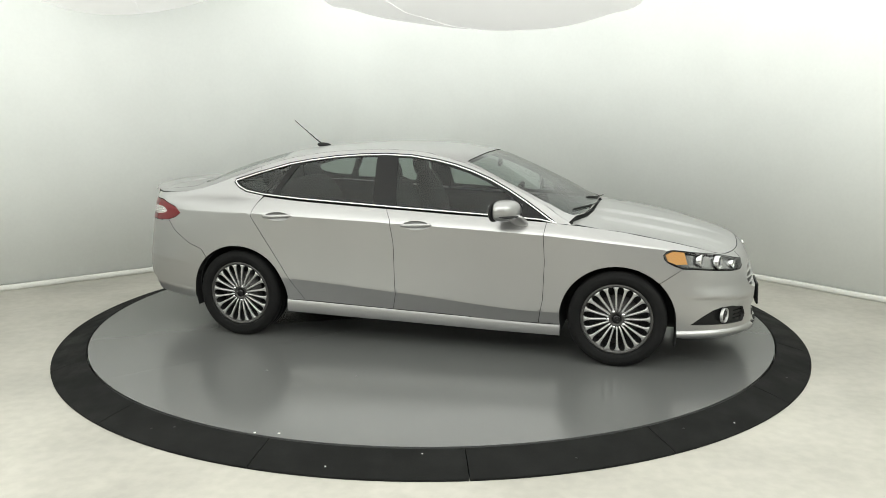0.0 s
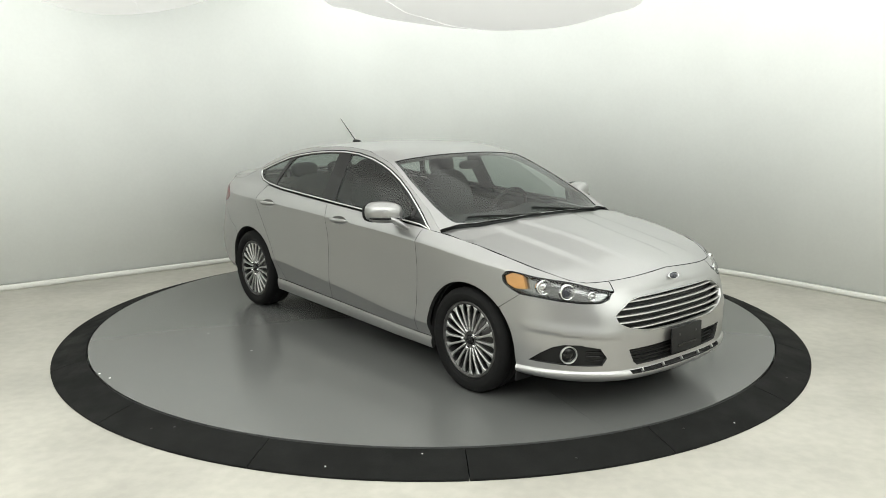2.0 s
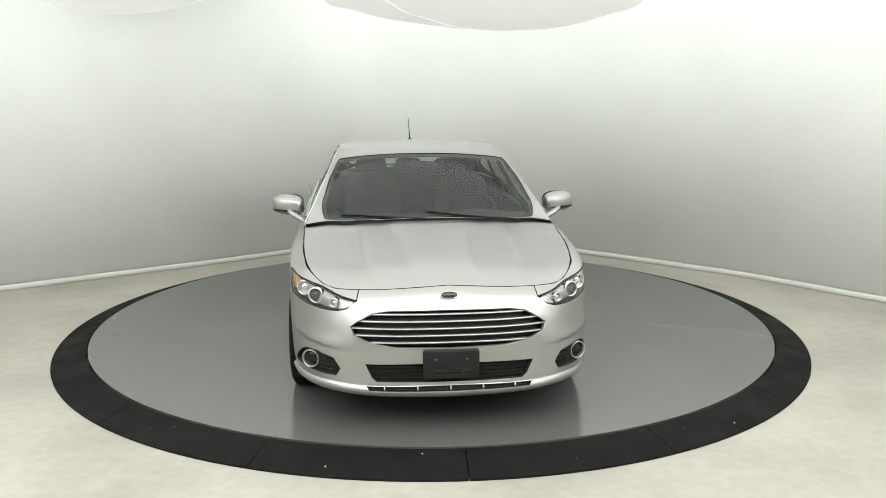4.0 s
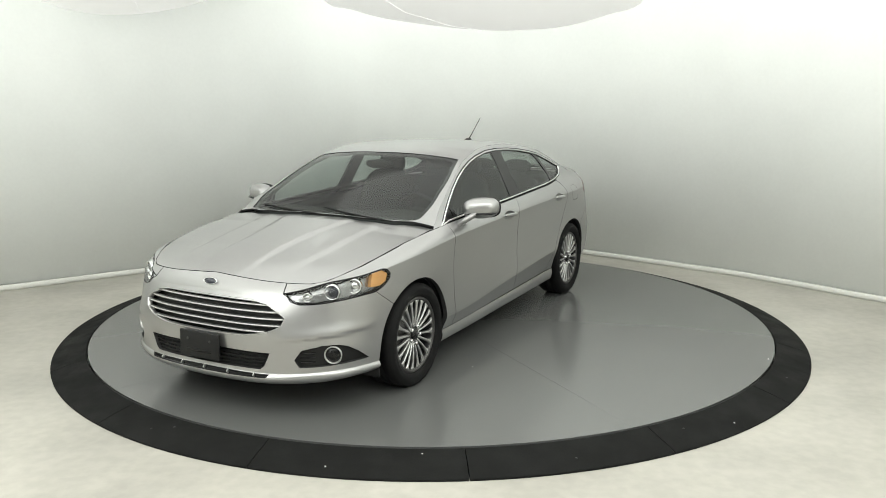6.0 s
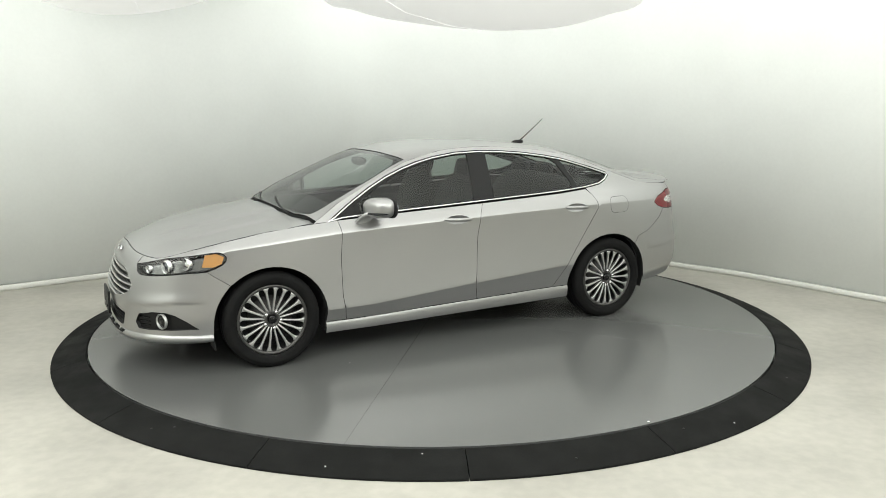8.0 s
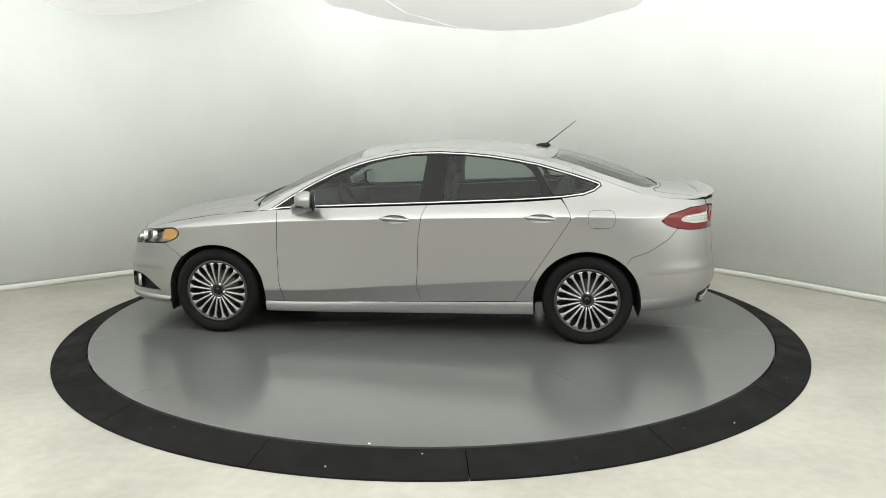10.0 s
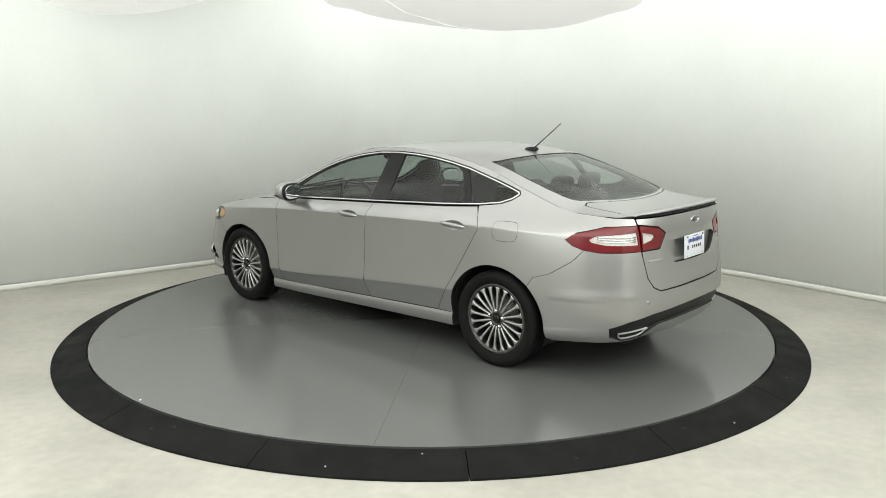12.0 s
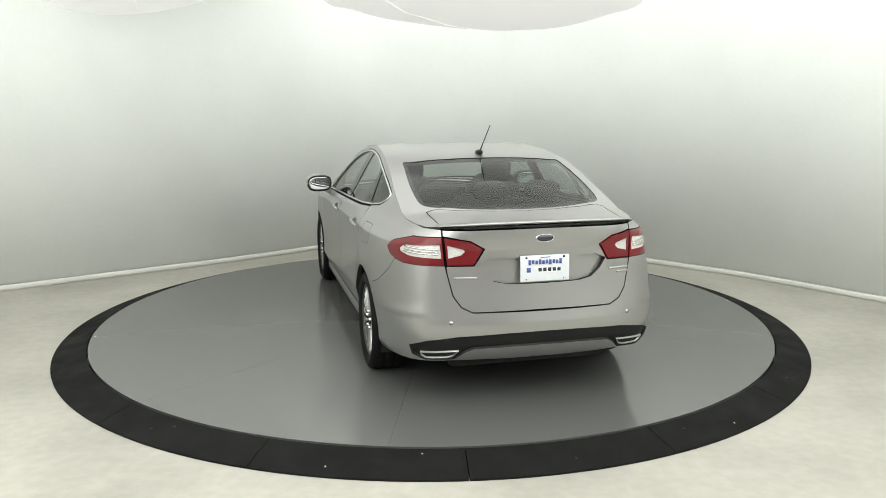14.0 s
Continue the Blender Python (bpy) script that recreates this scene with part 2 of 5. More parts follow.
for line, runs in zip(BELLIES, (((30, 4, 16, 9),), ((30, 4, 12, 8),))):
    bm, rows = belly(line)
    paths = []
    for i0, k0, i1, k1 in runs:
        path = []
        for q in range(9):
            i, k = i0 + (i1 - i0) * q / 8, k0 + (k1 - k0) * q / 8
            lo, hi = rows[round(i)][int(k)].co, rows[round(i)][min(int(k) + 1, 10)].co
            path.append(lo.lerp(hi, k - int(k)) + Vector((0, -0.003, -0.002)))
        paths.append(path)
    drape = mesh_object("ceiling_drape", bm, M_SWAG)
    tagged(drape, "slack white cloth belly hanging below the ceiling, with an added glow", "drape", group="ceiling drapes")
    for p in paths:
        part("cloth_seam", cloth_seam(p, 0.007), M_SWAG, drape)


# Unseen grey panel behind the viewer, added to darken what the car reflects.
bm = bmesh.new()
bmesh.ops.create_cube(bm, size=1, matrix=pose(0, -8.15, 1.68) @ Matrix.Diagonal((8.6, 0.12, 3.52, 1)))
bmesh.ops.bevel(bm, geom=bm.edges[:], offset=0.01, segments=1, affect="EDGES")
tagged(mesh_object("flag_behind", bm, M_GREYFLAG, smooth=False), "unseen plain grey panel facing the turntable, added to darken the car's reflections", "wall", kind="structure")


turntable = new("turntable")
tagged(turntable, "large grey painted rotating car turntable", "turntable")
bm, rows = disc_bm(0, R_DISC, FLOOR_Z, 0, top=[(R_DISC - 0.012, DISC_Z - 0.014), (R_DISC - 0.004, DISC_Z - 0.016), (R_DISC - 0.004, FLOOR_Z + 0.002)])
bm.faces.new(rows[0])
part("core_plate", bm, M_DISC, turntable, "grey steel deck under the plates", smooth=False)
# wedge plates between the open radial joints
JOINTS = [53.5, 125.5, 161.5, 233.5, 341.5]
for k in range(5):
    bm = bmesh.new()
    a0, a1 = radians(JOINTS[k]), radians(JOINTS[(k + 1) % 5] + (360 if k == 4 else 0))
    n = int((a1 - a0) / radians(2))
    loops = []
    for z, r in ((DISC_Z, R_DISC - 0.002), (DISC_Z - 0.013, R_DISC - 0.004)):
        mid = (a0 + a1) / 2
        loop = [(0.002 * math.cos(mid), 0.002 * math.sin(mid))]
        for i in range(n + 1):
            a = a0 + (a1 - a0) * i / n + 0.0005 / r * (1 - 2 * i / n)
            loop.append((r * math.cos(a), r * math.sin(a)))
        loops.append([bm.verts.new((x, y, z)) for x, y in loop])
    bm.faces.new(loops[0])
    for i in range(len(loops[0])):
        bm.faces.new((loops[0][i - 1], loops[1][i - 1], loops[1][i], loops[0][i]))
    part("deck_plate", bm, M_DISC, turntable, smooth=False)
# chips and spots in the deck paint
for a, r, size, mat in ((267.7, 2.667, 0.009, M_CHIP), (264.9, 2.702, 0.008, M_CHIP), (90.6, 2.691, 0.008, M_CHIP), (248.9, 1.852, 0.010, M_SCUFF), (268.7, 1.682, 0.010, M_SCUFF), (40.0, 1.45, 0.008, M_SCUFF)):
    bm = bmesh.new()
    bmesh.ops.create_cone(bm, cap_ends=True, segments=9, radius1=size, radius2=size * 0.7, depth=0.002)
    bmesh.ops.translate(bm, vec=(r * math.cos(radians(a)), r * math.sin(radians(a)), DISC_Z + 0.0005), verts=bm.verts)
    part("paint_chip", bm, mat, turntable)
ring = new("turntable_ramp")
tagged(ring, "black rubber ramp ring round the turntable", "ramp")
SEG = 22.5
for k in range(16):
    a0, a1 = radians(-86.5 + SEG * k + 0.05), radians(-86.5 + SEG * (k + 1) - 0.05)
    bm = bmesh.new()
    n = 14
    prof = [(R_DISC + 0.006, -0.022), (R_DISC + 0.014, -0.016), (R_DISC + 0.15, FLOOR_Z + 0.040), (R_RING - 0.006, FLOOR_Z + 0.014), (R_RING, FLOOR_Z + 0.010), (R_RING, FLOOR_Z), (R_DISC + 0.006, FLOOR_Z)]
    cols = []
    for i in range(n + 1):
        a = a0 + (a1 - a0) * i / n
        cols.append([bm.verts.new((r * math.cos(a), r * math.sin(a), z)) for r, z in prof])
    for a, b in zip(cols, cols[1:]):
        for j in range(len(prof)):
            bm.faces.new((a[j], b[j], b[(j + 1) % len(prof)], a[(j + 1) % len(prof)]))
    bm.faces.new(cols[0][::-1])
    bm.faces.new(cols[-1])
    part("ramp_segment", bm, M_RUBBER, ring, smooth=False)

# screw heads and chips on the ramp
for a, r, mat in ((-124.0, 2.86, M_BLACK_SCREW), (-121.5, 2.80, M_BLACK_SCREW), (-101.0, 2.90, M_CHIP), (-91.2, 2.772, M_CHIP), (-75.0, 2.88, M_BLACK_SCREW), (-60.0, 2.82, M_BLACK_SCREW), (-53.0, 2.90, M_CHIP), (-34.0, 2.85, M_BLACK_SCREW)):
    bm = bmesh.new()
    bmesh.ops.create_cone(bm, cap_ends=True, segments=10, radius1=0.010 if mat is M_BLACK_SCREW else 0.006, radius2=0.007 if mat is M_BLACK_SCREW else 0.004, depth=0.006)
    z = -0.014 - 0.060 * (r - R_DISC) / (R_RING - R_DISC) + 0.001
    bmesh.ops.translate(bm, vec=(r * math.cos(radians(a)), r * math.sin(radians(a)), z), verts=bm.verts)
    part("screw_head" if mat is M_BLACK_SCREW else "paint_chip", bm, mat, ring)


# ------------------------------------------------------------ the car's surface
# Car space: x forward from midway between the axles, y to the car's left, z up from the ground.
OUTLINE = [(2.378, 0.0), (2.365, 0.30), (2.315, 0.52), (2.215, 0.70), (2.05, 0.82), (1.80, 0.893), (1.425, 0.925), (0.90, 0.917),
           (0.0, 0.915), (-0.90, 0.912), (-1.425, 0.918), (-1.80, 0.893), (-2.12, 0.828), (-2.305, 0.715), (-2.392, 0.51), (-2.432, 0.25), (-2.44, 0.0)]


def outline_table():
    pts = [(p[0], p[1]) for p in OUTLINE]
    pts = [(pts[1][0], -pts[1][1])] + pts + [(pts[-2][0], -pts[-2][1])]
    out = []
    for i in range(1, len(pts) - 2):
        p0, p1, p2, p3 = pts[i - 1:i + 3]
        for j in range(24):
            t = j / 24
            out.append(tuple(0.5 * (2 * p1[k] + (p2[k] - p0[k]) * t + (2 * p0[k] - 5 * p1[k] + 4 * p2[k] - p3[k]) * t * t
                                    + (3 * p1[k] - p0[k] - 3 * p2[k] + p3[k]) * t ** 3) for k in (0, 1)))
    out.append(pts[-2])
    s, rows = 0.0, []
    for i, p in enumerate(out):
        if i:
            s += math.hypot(p[0] - out[i - 1][0], p[1] - out[i - 1][1])
        a, b = out[max(i - 1, 0)], out[min(i + 1, len(out) - 1)]
        tx, ty = b[0] - a[0], b[1] - a[1]
        if i in (0, len(out) - 1):
            tx = 0.0
        h = math.hypot(tx, ty) or 1.0
        rows.append((s, p[0], p[1], ty / h, -tx / h))
    return rows


OUT_ROWS = outline_table()
S_END = OUT_ROWS[-1][0]
OUT_S = [r[0] for r in OUT_ROWS]


def on_outline(s):
    """Plan point and outward normal at the arc length s from the nose."""
    s = min(max(s, 0.0), S_END)
    lo, hi = 0, len(OUT_ROWS) - 1
    while hi - lo > 1:
        mid = (lo + hi) // 2
        if OUT_S[mid] <= s:
            lo = mid
        else:
            hi = mid
    a, b = OUT_ROWS[lo], OUT_ROWS[hi]
    t = (s - a[0]) / (b[0] - a[0])
    return [a[k] + (b[k] - a[k]) * t for k in (1, 2, 3, 4)]


def s_where(key, value):
    """Arc length at which the outline has that x (key x), or that y on the nose (f) or on the tail (r)."""
    rows = OUT_ROWS
    if key == "f":
        rows = [r for r in rows if r[1] > 1.7]
        return next(r[0] for r in rows if r[2] >= value)
    if key == "r":
        rows = [r for r in rows if r[1] < -1.7]
        return next(r[0] for r in rows if r[2] <= value)
    return next(r[0] for r in rows if r[1] <= value)


STATIONS = [0.0, s_where("f", 0.45), s_where("f", 0.70), s_where("x", 1.85), s_where("x", 1.425), s_where("x", 0.9), s_where("x", 0.0),
            s_where("x", -0.9), s_where("x", -1.425), s_where("x", -1.85), s_where("r", 0.70), s_where("r", 0.45), S_END]
# heights of the body's long lines, nose to tail: bottom edge, sill top, low crease, shoulder crease, belt
LEVELS = [pchip(STATIONS, row) for row in (
    (0.190, 0.195, 0.200, 0.205, 0.180, 0.165, 0.180, 0.195, 0.210, 0.245, 0.280, 0.285, 0.285),
    (0.260, 0.260, 0.270, 0.260, 0.250, 0.245, 0.272, 0.294, 0.300, 0.340, 0.380, 0.385, 0.385),
    (0.440, 0.440, 0.420, 0.380, 0.360, 0.345, 0.405, 0.465, 0.490, 0.510, 0.520, 0.520, 0.520),
    (0.700, 0.690, 0.700, 0.795, 0.836, 0.875, 0.910, 0.935, 0.948, 0.945, 0.945, 0.945, 0.945),
    (0.787, 0.765, 0.760, 0.838, 0.913, 0.962, 1.003, 1.045, 1.075, 1.070, 1.055, 1.062, 1.068))]
# how far the skin lies inside the outline, at those lines and halfway between them
INSETS = [pchip(STATIONS, row) for row in (
    (0.030, 0.035, 0.045, 0.035, 0.048, 0.058, 0.058, 0.058, 0.048, 0.050, 0.060, 0.080, 0.080),
    (0.000, 0.003, 0.005, 0.005, 0.028, 0.044, 0.044, 0.044, 0.028, 0.020, 0.030, 0.040, 0.040),
    (0.020, 0.020, 0.015, 0.018, 0.028, 0.050, 0.050, 0.050, 0.028, 0.015, 0.010, 0.010, 0.010),
    (0.025, 0.020, 0.012, 0.010, 0.016, 0.026, 0.026, 0.026, 0.016, 0.010, 0.000, 0.000, 0.000),
    (0.015, 0.015, 0.012, 0.006, 0.006, 0.000, 0.000, 0.000, 0.006, 0.005, 0.000, 0.000, 0.000),
    (0.030, 0.030, 0.030, 0.006, 0.002, 0.011, 0.012, 0.011, 0.002, 0.010, 0.025, 0.030, 0.030))]
INSETS += [pchip(STATIONS, row) for row in (
    (0.090, 0.085, 0.060, 0.020, 0.008, 0.001, 0.001, 0.001, 0.006, 0.036, 0.055, 0.045, 0.040),
    (0.115, 0.110, 0.090, 0.046, 0.036, 0.025, 0.023, 0.026, 0.050, 0.080, 0.075, 0.040, 0.035),
    (0.160, 0.150, 0.130, 0.100, 0.095, 0.065, 0.055, 0.060, 0.125, 0.150, 0.110, 0.045, 0.035))]
# pressed folds in the bumper corners: from s to s, height at each end, depth
FOLDS = [(s_where("f", 0.50), s_where("x", 1.84), 0.462, 0.508, 0.009), (s_where("x", -1.84), s_where("r", 0.62), 0.545, 0.575, 0.007)]
UPPER = 0.45            # height of the one step above the belt


def level_z(s, v):
    k = min(int(v), 3)
    if v >= 4:
        return LEVELS[4](s) + UPPER * (v - 4)
    a, b = LEVELS[k](s), LEVELS[k + 1](s)
    return a + (b - a) * (v - k)


def level_v(s, z):
    zs = [f(s) for f in LEVELS]
    for k in range(4):
        if z <= zs[k + 1]:
            return k + (z - zs[k]) / (zs[k + 1] - zs[k])
    return 4 + (z - zs[4]) / UPPER


def inset(s, v):
    if v >= 4:
        dz = UPPER * (v - 4)
        return INSETS[8](s) + 0.42 * dz + 0.28 * dz * dz + 0.02 * (1 - math.exp(-dz / 0.08))
    v = max(v, -0.2)
    k = min(max(int(v), 0), 3)
    t = v - k
    a, m, b = INSETS[2 * k](s), INSETS[2 * k + 1](s), INSETS[2 * k + 2](s)
    d = a * (1 - t) * (1 - 2 * t) + 4 * m * t * (1 - t) + b * t * (2 * t - 1)
    for s0, s1, z0, z1, high in FOLDS:
        if s0 < s < s1:
            q = (s - s0) / (s1 - s0)
            h = level_z(s, v) - (z0 + (z1 - z0) * q)
            d -= high * math.sin(math.pi * q) ** 0.6 * (math.exp(-(h / 0.045) ** 2) if h > 0 else math.exp(-(h / 0.014) ** 2))
    return d


def skin(s, v, out=0.0):
    """A point of the left flank, the nose or the tail: s along the plan, v up the levels, out metres proud."""
    side = 1
    if s < 0:
        s, side = -s, -1
    elif s > S_END:
        s, side = 2 * S_END - s, -1
    x, y, nx, ny = on_outline(s)
    d = inset(s, v) - out
    return (x - nx * d, side * (y - ny * d), level_z(s, v))


def find_s(key, value, z):
    """The s at which the skin at height z has that x, or that y on the nose (f) or tail (r)."""
    lo, hi = {"x": (s_where("f", 0.6), s_where("r", 0.6)), "f": (0.0, s_where("x", 1.9)), "r": (s_where("x", -1.9), S_END)}[key]
    for _ in range(26):
        mid = (lo + hi) / 2
        p = skin(mid, level_v(mid, z))
        if (p[0] > value) if key == "x" else (p[1] < value) if key == "f" else (p[1] > value):
            lo = mid
        else:
            hi = mid
    return (lo + hi) / 2


# the centre line and the roof rail, by x
roof_mid = pchip((-2.44, -2.38, -2.25, -2.1, -1.97, -1.9, -1.7, -1.5, -1.3, -1.1, -0.85, -0.5, -0.2, 0.17, 0.3, 0.4, 0.6, 0.8, 1.0, 1.2, 1.3),
                 (1.075, 1.085, 1.088, 1.10, 1.125, 1.16, 1.25, 1.315, 1.365, 1.40, 1.425, 1.445, 1.44, 1.412, 1.397, 1.378, 1.297, 1.205, 1.105, 1.003, 0.95))
rail_z = pchip((-2.44, -2.1, -1.9, -1.7, -1.49, -1.29, -1.045, -0.69, -0.3, 0.03, 0.1, 0.33, 0.57, 0.78, 0.95, 1.03, 1.10, 1.3),
               (1.060, 1.066, 1.082, 1.140, 1.212, 1.285, 1.352, 1.405, 1.425, 1.405, 1.387, 1.332, 1.230, 1.130, 1.045, 0.990, 0.955, 0.90))
hood_mid = pchip((1.0, 1.2, 1.4, 1.8, 2.06, 2.2, 2.26), (1.0, 0.99, 0.962, 0.893, 0.842, 0.803, 0.782))


def rail_point(x):
    z = rail_z(x)
    s = find_s("x", max(min(x, 1.3), -2.2), z)
    p = skin(s, level_v(s, z))
    return p[1], z


RAIL_X = [-2.44 + 0.12 * i for i in range(32)]
rail_y = pchip(RAIL_X, [rail_point(x)[0] if x > -2.2 else rail_point(-2.2)[0] for x in RAIL_X])


def roof(x, y, out=0.0):
    """A point of the top: windscreen, roof, rear window and deck."""
    w = min(abs(y) / rail_y(x), 1.0)
    p = 2.6 if x > -1.9 else 2.6 + 3 * min((-1.9 - x) / 0.2, 1.0)
    return (x, y, rail_z(x) + (roof_mid(x) - rail_z(x)) * (1 - w ** p) + out)


def hood_edge(x):
    """Half-width and height of the hood's own side line."""
    return pchip((1.0, 1.3, 1.6, 1.9, 2.1, 2.3), (0.775, 0.80, 0.79, 0.745, 0.66, 0.54))(x), pchip((1.0, 1.3, 1.6, 1.9, 2.1, 2.3), (0.962, 0.929, 0.880, 0.822, 0.775, 0.715))(x)


def hood(x, y, out=0.0):
    e, z = hood_edge(x)
    w = min(abs(y) / e, 1.05)
    fade = min(max((2.2 - x) / 0.35, 0.0), 1.0) * min(max((x - 1.15) / 0.15, 0.0), 1.0)
    rib = fade * (0.019 / (1 + math.exp((abs(y) - 0.19 - 0.22 * max(1.75 - x, 0.0) ** 1.5) / 0.011)) + 0.016 / (1 + math.exp((abs(y) - 0.46 - 0.05 * (1.75 - x)) / 0.012)) - 0.024)
    return (x, y, hood_mid(x) + (z - hood_mid(x)) * w ** 2.8 + rib + out)


# ------------------------------------------------------------ panels cut from the surface
from mathutils.geometry import delaunay_2d_cdt

U_STEP = 0.03
V_LINES = [0.34, 0.67, 0.96, 1, 1.04, 1.33, 1.67, 1.96, 2, 2.04] + [2 + i / 20 for i in range(1, 20)] + [2.97, 3, 3.04, 3.12, 3.25, 3.5, 3.75, 4] + [4 + i / 11 for i in range(1, 12)]


def inside(px, py, loop):
    """Which of the points lie in the closed loop."""
    lx, ly = np.array([p[0] for p in loop]), np.array([p[1] for p in loop])
    hit = np.zeros(len(px), bool)
    for k in range(len(lx)):
        x0, y0, x1, y1 = lx[k - 1], ly[k - 1], lx[k], ly[k]
        if y0 != y1:
            hit ^= ((y0 > py) != (y1 > py)) & (px < (x1 - x0) * (py - y0) / (y1 - y0) + x0)
    return hit


def edge_distance(px, py, loop):
    best = np.full(len(px), 1e9)
    for k in range(len(loop)):
        (x0, y0), (x1, y1) = loop[k - 1], loop[k]
        dx, dy = x1 - x0, y1 - y0
        t = np.clip(((px - x0) * dx + (py - y0) * dy) / max(dx * dx + dy * dy, 1e-12), 0, 1)
        best = np.minimum(best, (px - x0 - t * dx) ** 2 + (py - y0 - t * dy) ** 2)
    return np.sqrt(best)


def divided(loop, step):
    out = []
    for k in range(len(loop)):
        a, b = loop[k - 1], loop[k]
        n = max(1, int(math.hypot(b[0] - a[0], b[1] - a[1]) / step))
        out += [(a[0] + (b[0] - a[0]) * i / n, a[1] + (b[1] - a[1]) * i / n) for i in range(n)]
    return out


def patch(name, parent, mat, fn, outer, holes=(), out=0.0, rim=0.014, us=None, vs=V_LINES, flip=False, label="", eps=(0.004, 0.01)):
    """A panel: the region inside outer and outside the holes, laid on the surface fn, with rims turned inwards."""
    tall = 0.25 if vs is V_LINES else 1.0
    loops = [divided([(u, v * tall) for u, v in l], 0.03) for l in (outer, *holes)]
    lo, hi = min(p[0] for p in loops[0]), max(p[0] for p in loops[0])
    us = [U_STEP * k for k in range(math.ceil(lo / U_STEP), math.floor(hi / U_STEP) + 1)]
    gx, gy = (a.ravel() for a in np.meshgrid(np.array(us), np.array(vs) * tall))
    keep = inside(gx, gy, loops[0]) & (edge_distance(gx, gy, loops[0]) > 0.008)
    for l in loops[1:]:
        keep &= ~inside(gx, gy, l) & (edge_distance(gx, gy, l) > 0.008)
    pts, edges = [Vector(p) for l in loops for p in l], []
    start = 0
    for l in loops:
        edges += [(start + k, start + (k + 1) % len(l)) for k in range(len(l))]
        start += len(l)
    pts += [Vector((x, y)) for x, y in zip(gx[keep], gy[keep])]
    flat, _, tris, _, _, _ = delaunay_2d_cdt(pts, edges, [], 0, 1e-6)
    mid = np.array([[(flat[t[0]][k] + flat[t[1]][k] + flat[t[2]][k]) / 3 for k in (0, 1)] for t in tris])
    keep = inside(mid[:, 0], mid[:, 1], loops[0])
    for l in loops[1:]:
        keep &= ~inside(mid[:, 0], mid[:, 1], l)
    mir = -1 if flip else 1
    coords, normals, faces = [], [], []
    for p in flat:
        u, v = p[0], p[1] / tall
        a, b = Vector(fn(u + eps[0], v, out)), Vector(fn(u - eps[0], v, out))
        c, d = Vector(fn(u, v + eps[1], out)), Vector(fn(u, v - eps[1], out))
        n = (a - b).cross(c - d).normalized()
        q = fn(u, v, out)
        coords.append(Vector((q[0], q[1] * mir, q[2])))
        normals.append(Vector((n.x, n.y * mir, n.z)))
    for t, ok in zip(tris, keep):
        if ok:
            a, b, c = (coords[k] for k in t)
            faces.append(list(t) if (b - a).cross(c - a).dot(normals[t[0]]) > 0 else list(t)[::-1])
    flat_count = len(faces)
    if rim:
        count = {}
        for f in faces:
            for i in range(len(f)):
                count.setdefault(tuple(sorted((f[i - 1], f[i]))), []).append((f[i - 1], f[i]))
        for e in count.values():
            if len(e) == 1:
                a, b = e[0]
                k = len(coords)
                coords += [coords[a], coords[b], coords[b] - normals[b] * rim, coords[a] - normals[a] * rim]
                side = (coords[b] - coords[a]).cross(normals[a]).normalized()
                na, nb = (normals[a] * 0.5 + side).normalized(), (normals[b] * 0.5 + side).normalized()
                normals += [na, nb, side, side]
                faces.append([k + 1, k, k + 3, k + 2])
    me = bpy.data.meshes.new(name)
    me.from_pydata([tuple(c) for c in coords], [], faces)
    me.materials.append(mat)
    # Rims of painted panels are coloured dark, as shade in the seams.
    me.materials.append(M_INNER if mat is M_PAINT else mat)
    for p in me.polygons:
        p.use_smooth = True
        p.material_index = 1 if p.index >= flat_count else 0
    me.normals_split_custom_set_from_vertices([tuple(n) for n in normals])
    ob = new(name, me)
    ob.parent = parent
    if label:
        ob["label"] = label
    return ob


def to_sv(points, smooth=0, gap=0.0):
    """Points (key, value, z) on the skin as (s, v), with the edges divided finely. key: x, f, r as in find_s, or a height 'belt'."""
    raw = []
    for key, value, z in points:
        if z == "belt" or z == "bottom":
            s = find_belt(key, value, 4.0 if z == "belt" else 0.0)
            z = level_z(s, 4.0 if z == "belt" else 0.0)
        else:
            s = find_s(key, value, z)
        raw.append((s, z))
    return sv_from(raw, smooth, gap)


def find_belt(key, value, v):
    lo, hi = {"x": (s_where("f", 0.6), s_where("r", 0.6)), "f": (0.0, s_where("x", 1.9)), "r": (s_where("x", -1.9), S_END)}[key]
    for _ in range(26):
        mid = (lo + hi) / 2
        p = skin(mid, v)
        if (p[0] > value) if key == "x" else (p[1] < value) if key == "f" else (p[1] > value):
            lo = mid
        else:
            hi = mid
    return (lo + hi) / 2


def sv_from(raw, smooth=0, gap=0.0):
    if smooth:
        raw = [(p.x, p.y) for p in catmull([(a, b, 0) for a, b in raw], smooth, True)]
    if gap:
        raw = shrunk(raw, gap)
    out = []
    for i in range(len(raw)):
        a, b = raw[i - 1], raw[i]
        n = max(1, int(math.hypot(b[0] - a[0], b[1] - a[1]) / 0.04))
        for k in range(n):
            t = k / n
            s = a[0] + (b[0] - a[0]) * t
            out.append((s, level_v(mirrored_s(s), a[1] + (b[1] - a[1]) * t)))
    return out


def mirrored_s(s):
    return -s if s < 0 else 2 * S_END - s if s > S_END else s


